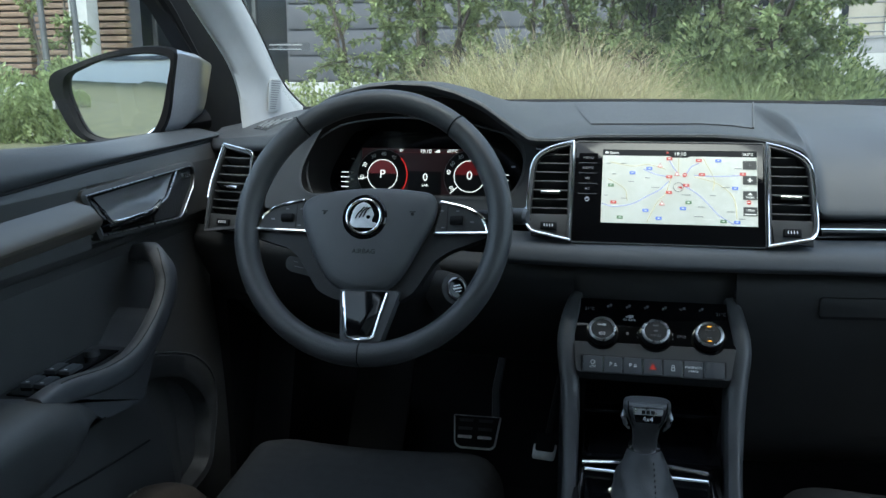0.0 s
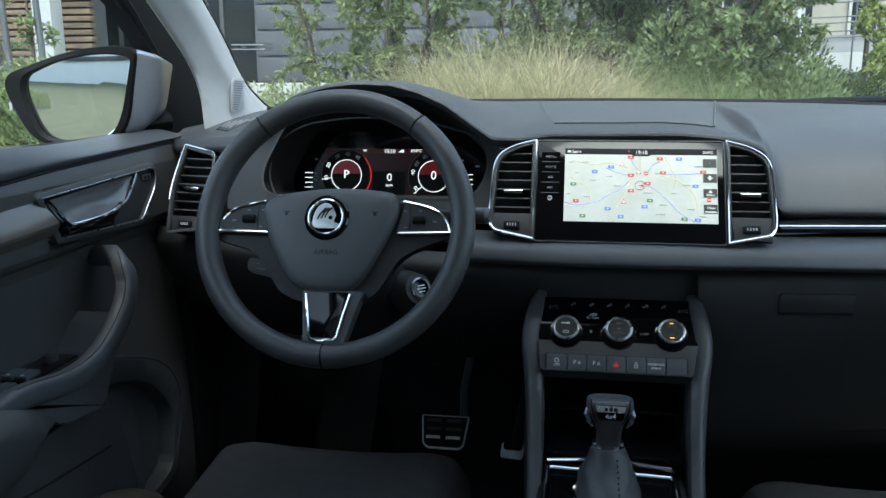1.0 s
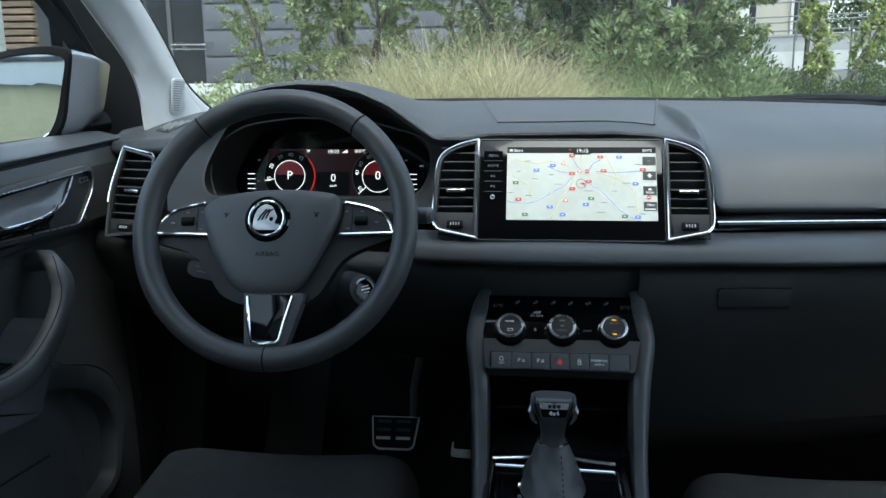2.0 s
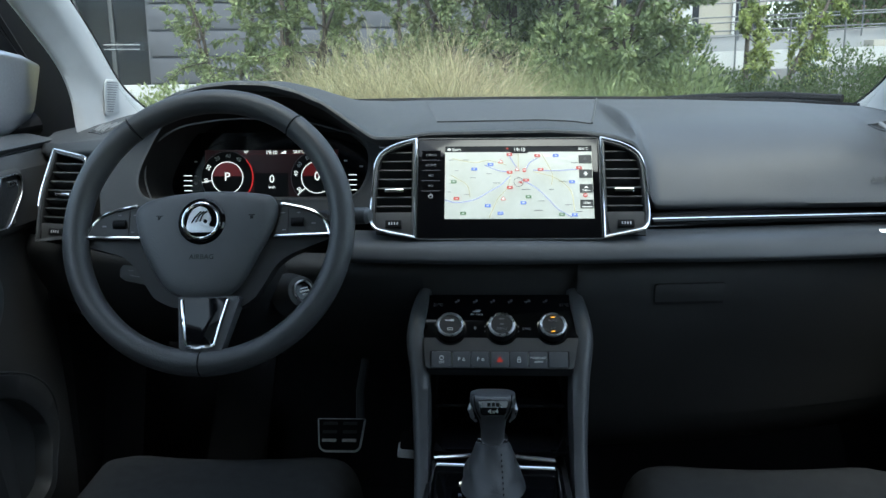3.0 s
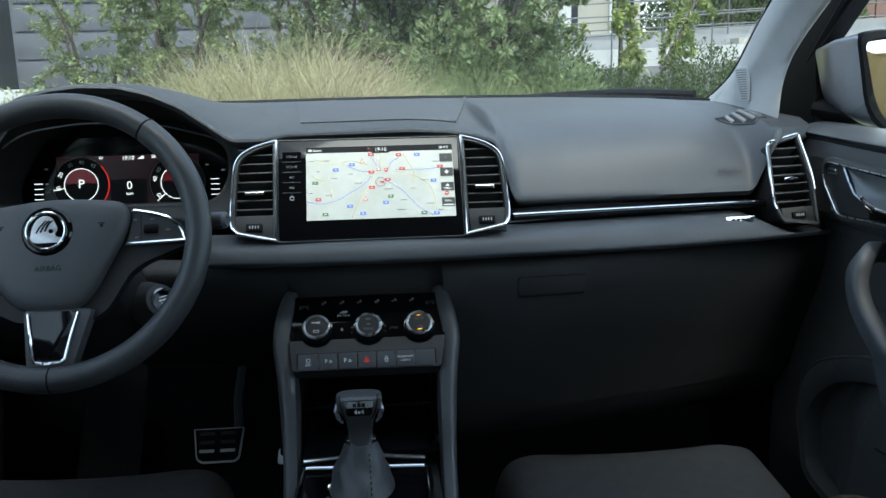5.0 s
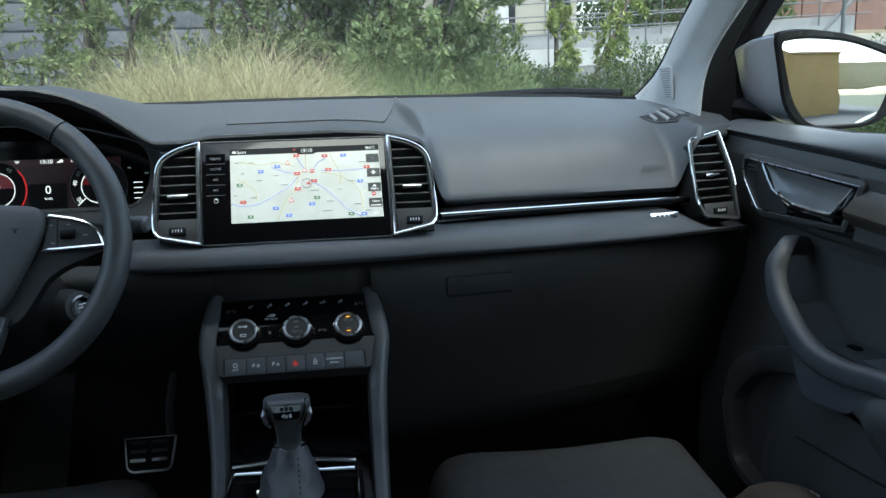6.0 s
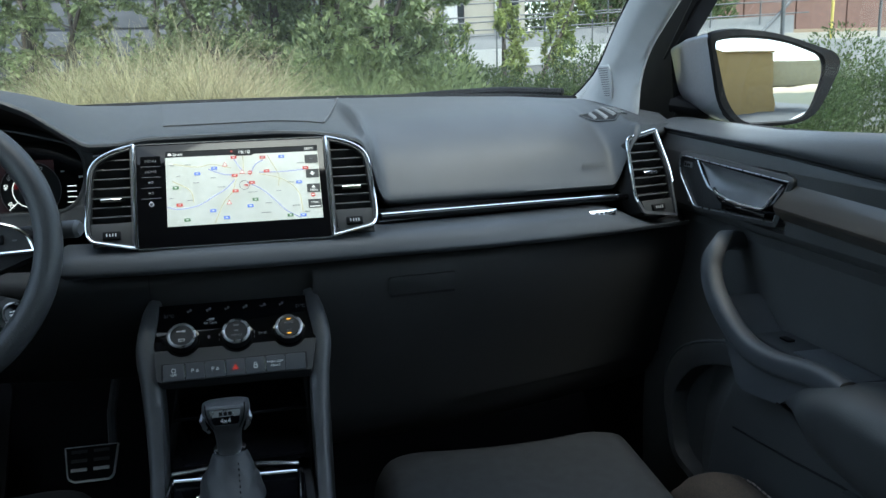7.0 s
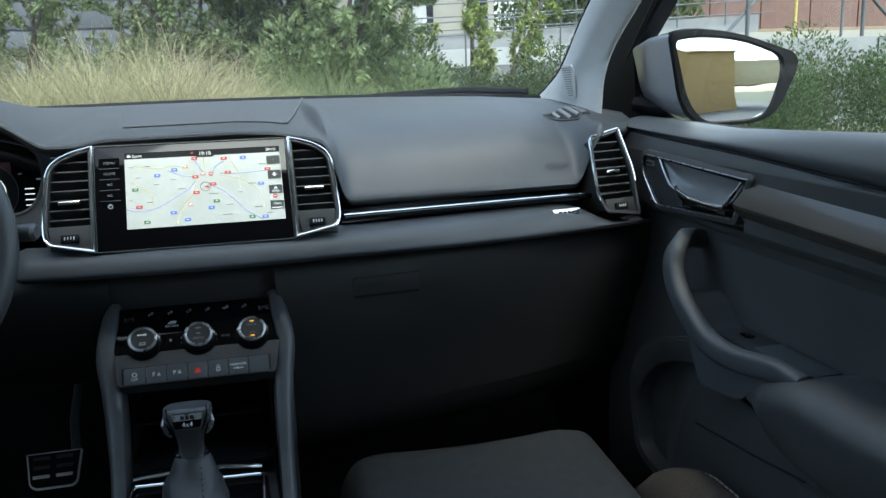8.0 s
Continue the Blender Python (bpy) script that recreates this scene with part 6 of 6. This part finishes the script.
hedge("hedge", [(1.0 + 0.30 * k, 6.2 + 0.09 * k + rng.uniform(-0.2, 0.2), 0.34, 0.66 + rng.uniform(-0.16, 0.22)) for k in range(16)], 42000, 0.034, HEDGE, "dark green low hedge in front of the railing")
hedge("hedge", [(3.9 + 0.34 * k, 6.0 + rng.uniform(-0.3, 0.3), 0.45, 0.78 + rng.uniform(-0.16, 0.18)) for k in range(13)], 45000, 0.036, HEDGE, "green hedge below the concrete wall")
hedge("shrub", [(-3.4 - 0.4 * k, 5.4 + rng.uniform(-0.4, 0.4), 0.5, 0.44 + rng.uniform(-0.12, 0.12)) for k in range(9)], 42000, 0.045, LEAF, "bushy green shrub below timber cladding")
hedge("shrub", [(-1.5 - 0.3 * k, 5.6 + 0.2 * k, 0.25, 0.42) for k in range(4)], 2500, 0.045, LEAF_PALE, "small pale shrub by the low white wall")
hedge("shrub", [(0.42 + 0.17 * k, 5.05 + rng.uniform(-0.15, 0.15), 0.26, 0.62 + rng.uniform(-0.15, 0.2)) for k in range(5)], 6000, 0.052, LEAF, "low leafy shrub at the foot of the shrub tree")


def blades(bm, n, cx, sx, y0, y1, lo, hi, curl, thin):
    """Long arching grass blades in tufts; they fan out from each tuft's foot."""
    tufts = [(rng.gauss(cx, sx), rng.uniform(y0, y1), rng.uniform(0.75, 1.15)) for _ in range(max(12, n // 110))]
    for _ in range(n):
        tx, ty, th = rng.choice(tufts)
        x, y = tx + rng.gauss(0, 0.05), ty + rng.gauss(0, 0.05)
        h = rng.uniform(lo, hi) * th * max(0.45, 1 - 0.55 * ((x - cx) / (2.2 * sx)) ** 2)
        a, b = rng.uniform(0, math.tau), rng.uniform(0.15, curl)
        sway = rng.uniform(-0.5, 0.5)
        w = rng.uniform(*thin)
        z, prev = rise(x, y), None
        for k in range(7):
            t = k / 6
            q = a + sway * t
            p = Vector((x + math.cos(q) * b * h * t * t, y + math.sin(q) * b * h * t * t, z + h * (t - 0.38 * b * t ** 3)))
            ww = w * (1 - 0.85 * t)
            cur = (bm.verts.new(p + Vector((-ww, 0, 0))), bm.verts.new(p + Vector((ww, 0, 0))))
            if prev:
                bm.faces.new((prev[0], prev[1], cur[1], cur[0]))
            prev = cur


grass = bmesh.new()
blades(grass, 9500, -0.42, 0.40, 3.7, 4.9, 0.34, 0.74, 1.35, (0.0012, 0.0032))
green = bmesh.new()
blades(green, 3500, 0.15, 0.65, 4.3, 5.0, 0.28, 0.56, 0.9, (0.0015, 0.0035))
solo("green_grass", green, LEAF_PALE, "tufts of green grass among the dry grass", "grass", kind="stuff", smooth=0)
solo("dry_grass", grass, STRAW, "long dry straw-coloured ornamental grass", "grass", kind="stuff", smooth=0)

# dark clad building ahead on the driver's side
bl = thing("grey_building", (-4.5, 14, 0), "dark grey clad building with glazed entrance", "building")
part("wall", box(-5.4, 1.6, 14.0, 20, 0, 9, 0), GREYCLAD, bl)
for k in range(12):
    part("cladding_panel", box(-5.35, 1.58, 13.96, 14.0, 0.6 + 0.42 * k, 0.985 + 0.42 * k, 0.008), GREYCLAD, bl)
part("entrance_wall", box(-8.6, -5.4, 14.3, 20, 0, 9, 0), GREYCLAD, bl)
for k in range(5):
    w = part("window", box(-8.5 + 0.62 * k, -7.95 + 0.62 * k, 14.22, 14.28, 0.9, 6.0, 0.01), DARKGLASS, bl)
    part("window_frame", box(-7.95 + 0.62 * k, -7.88 + 0.62 * k, 14.18, 14.30, 0.6, 6.0, 0.01), GALV, w)
part("roof", box(-8.8, 1.8, 13.7, 20.2, 9, 9.3, 0.02), GREYCLAD, bl)
low = solo("low_wall", box(-9.0, -1.2, 9.2, 9.5, 0, 1.06, 0.01), WHITE, "low white rendered garden wall", "wall", kind="structure")

# timber clad building beside it
tb = thing("timber_building", (-12, 13, 0), "brown timber-slatted building with white column", "building")
part("wall", box(-22, -8.7, 13.2, 20, 0, 9, 0), GREYCLAD, tb)
for k in range(40):
    part("slat", box(-22, -9.55, 13.05, 13.2, 0.5 + 0.105 * k, 0.575 + 0.105 * k, 0.006), TIMBER, tb)
    part("slat", box(-9.2, -7.6, 12.75, 12.9, 0.5 + 0.105 * k, 0.575 + 0.105 * k, 0.006), TIMBER, tb)
part("wall_return", box(-9.15, -7.65, 12.9, 13.3, 0, 9, 0), GREYCLAD, tb)
part("column", box(-7.95, -7.65, 11.8, 12.1, 0, 6, 0.02), WHITE, tb, "white square column")
part("roof", box(-22.2, -7.4, 12.6, 20, 9, 9.3, 0.02), GREYCLAD, tb)
tree("young_tree", -5.9, 8.6, 1, 2.4, 0.5, 900, 0.08, LEAF, "staked young tree by the timber building", 0.25)
tree("young_tree", -6.9, 9.6, 1, 2.6, 0.55, 900, 0.08, LEAF, "staked young tree by the timber building", 0.25)
for sx in (-6.15, -5.75, -7.1):
    solo("tree_stake", tube([(sx, 8.7, 0.2), (sx - 0.08, 8.7, 2.6)], 0.035, 8), GALV, "grey round timber tree stake", "stake")

# ramp, railing and cream building ahead on the passenger side
terrace = solo("terrace", box(1.0, 40, 15.2, 60, 0, 1.62), CONCRETE, "raised concrete terrace before the cream building", "terrace", kind="structure")
part("terrace_edge", box(1.0, 40, 15.1, 15.2, 1.42, 1.66, 0.01), material("brown_edge", (0.25, 0.19, 0.13), 0.85), terrace)
cb = thing("cream_building", (7, 19, 1.6), "cream rendered building with round column and dark windows", "building")
part("wall", box(-2.5, 6.0, 19.0, 26, 1.6, 10, 0), CREAM, cb)
for k in range(4):
    w = part("window", box(1.6 + 1.25 * k, 2.1 + 1.25 * k, 18.96, 19.0, 1.7, 5.0, 0.01), DARKGLASS, cb)
    part("window_frame", box(1.54 + 1.25 * k, 1.6 + 1.25 * k, 18.93, 19.0, 1.7, 5.0, 0.005), WHITE, w)
part("column", turned([(0.20, 0), (0.20, 7)], Matrix.Translation((3.62, 16.3, 1.62)), 28), WHITE, cb, "round white column")
part("roof", box(-2.7, 6.2, 18.6, 26, 10, 10.3, 0.02), CREAM, cb)
bushes = hedge("far_hedge", [(6.5 + 0.42 * k, 20 + rng.uniform(-0.5, 0.5), 0.8, 5.5) for k in range(12)], 22000, 0.16, HEDGE, "dark green trees behind the ramp")
ramp = thing("ramp", (6, 10, 0), "pale concrete ramp rising beside the terrace", "ramp", "", "structure")


def ramp_wall(name, y, x0, x1, za, zb, h, mat, th=0.2):
    part(name, loft([[(x, y, z - h), (x, y, z), (x, y + th, z), (x, y + th, z - h)] for x, z in ((x0, za), (x1, zb))], True, True), mat, ramp, smooth=0)


ramp_wall("parapet", 10.5, 1.0, 5.6, 1.32, 1.42, 0.22, WHITE)
ramp_wall("parapet", 12.5, 1.0, 8.0, 1.46, 1.66, 0.22, CONCRETE)
ramp_wall("ramp_face", 13.4, 1.0, 9.0, 1.55, 1.85, 0.4, CONCRETE)
part("ramp_deck", loft([[(1.0, 10.5, 1.1), (1.0, 13.4, 1.35)], [(9.0, 10.5, 1.25), (9.0, 13.4, 1.55)]]), CONCRETE, ramp)
rail = thing("railing", (4, 10.4, 1.2), "grey galvanised steel railing along the ramp", "railing")
for k in range(7):
    x = 1.7 + 0.62 * k
    part("post", tube([(x, 10.4, 1.05), (x, 10.4, 1.62 + 0.035 * k)], 0.011, 8), GALV, rail)
for h in (0.0, -0.16):
    part("rail_bar", tube([(1.2, 10.4, 1.60 + h), (6.2, 10.4, 1.86 + h)], 0.009, 8), GALV, rail)
rail2 = thing("railing", (5, 13.2, 1.5), "grey galvanised steel railing along the upper ramp", "railing")
for k in range(8):
    x = 2.0 + 0.9 * k
    part("post", tube([(x, 13.3, 1.45), (x, 13.3, 2.05 + 0.03 * k)], 0.013, 8), GALV, rail2)
for h in (0.0, -0.2, -0.4):
    part("rail_bar", tube([(1.2, 13.3, 2.02 + h), (9.2, 13.3, 2.28 + h)], 0.011, 8), GALV, rail2)
cw = solo("concrete_wall", box(5.6, 30, 8.9, 9.15, 0, 1.36, 0.01), CONCRETE, "pale concrete retaining wall with panel joints", "wall", kind="structure")
for k in range(12):
    part("joint", box(6.2 + 1.4 * k, 6.215 + 1.4 * k, 8.893, 8.9, 0.02, 1.34), MATTE, cw)
part("wall_upper", box(5.0, 30, 11.5, 11.8, 0, 1.5, 0.01), CREAM, cw)
rb = thing("brown_building", (20, 24, 0), "red-brown facade behind the concrete wall", "building")
part("wall", box(11.5, 50, 22, 30, 0, 9, 0), BRICKRED, rb)
for k in range(16):
    part("facade_panel", box(11.6 + 1.6 * k, 13.15 + 1.6 * k, 21.95, 22.0, 0.3, 8.9, 0.01), BRICKRED, rb)
part("roof", box(11.3, 50, 21.8, 30, 9, 9.3, 0.02), BRICKRED, rb)
YELLOW = material("yellow_brace", (0.55, 0.45, 0.12), 0.6)
for k in range(7):
    x = 6.3 + 0.55 * k + 0.12 * (k % 3)
    solo("fence_post", tube([(x, 9.6, 0.6), (x, 9.6, 2.4)], 0.018 if k % 3 else 0.025, 8), YELLOW if k % 3 == 1 else GALV, "thin steel post behind the concrete wall", "post")
for x0, x1 in ((6.0, 6.9), (8.6, 7.6)):
    solo("tree_brace", tube([(x0, 9.65, 1.4), (x1, 9.65, 2.3)], 0.022, 8), GALV, "slanting galvanised brace behind the concrete wall", "brace")

# behind the car, seen in the mirrors
BRIGHT = material("bright_white_render", (0.86, 0.85, 0.81), 0.8, scale=3, spread=0.03)
wb = thing("white_building", (-9, -18, 0), "white rendered building behind a grassy bank", "building")
part("wall", box(-40, 1, -26, -17, 0, 7, 0), BRIGHT, wb)
part("roof", box(-40.2, 1.2, -26.2, -16.8, 7, 7.3, 0.02), GREYCLAD, wb)
part("band", box(-40, 1, -17.0, -16.9, 1.9, 2.15, 0.01), GREYCLAD, wb)
ob = thing("ochre_building", (10, -14, 0), "ochre rendered block with pale canopy", "building")
part("wall", box(3.0, 7.0, -20, -13, 0, 3.3, 0.02), OCHRE, ob)
part("canopy", box(7.0, 11, -18, -13.5, 1.5, 2.9, 0.02), material("pale_ochre_render", (0.55, 0.45, 0.26), 0.85, scale=4, spread=0.08), ob)
part("roof", box(2.9, 7.1, -20.1, -12.9, 3.3, 3.4, 0.02), OCHRE, ob)
ASPHALT = material("asphalt", (0.055, 0.057, 0.060), 0.8, color2=(0.085, 0.087, 0.09), scale=6, bump=0.6, bump_scale=120)
solo("driveway", prism([(1.2, -3.4), (1.2, -30.0), (14.0, -30.0), (14.0, -19.5), (9.6, -13.0), (3.4, -5.0), (2.6, -3.4)], Matrix.Translation((0, 0, -0.2)), 0.262), ASPHALT, "grey asphalt driveway behind the car", "driveway", kind="structure", smooth=0)
kerb_path = [(2.68, -3.4), (3.48, -5.0), (9.68, -13.0), (14.08, -19.5)]
solo("kerb", loft([[(x, y, -0.05), (x, y, 0.22), (x + 0.22, y - 0.05, 0.22), (x + 0.22, y - 0.05, -0.05)] for x, y in kerb_path], True, True), BRIGHT, "white painted kerb along the driveway", "kerb", kind="structure", smooth=0)
hedge("shrub", [(-5.2 - 0.8 * k, -5.6 - 0.5 * (k % 3), 0.30, 0.5) for k in range(6)], 5000, 0.06, LEAF, "small bushes on the grassy bank behind the car")
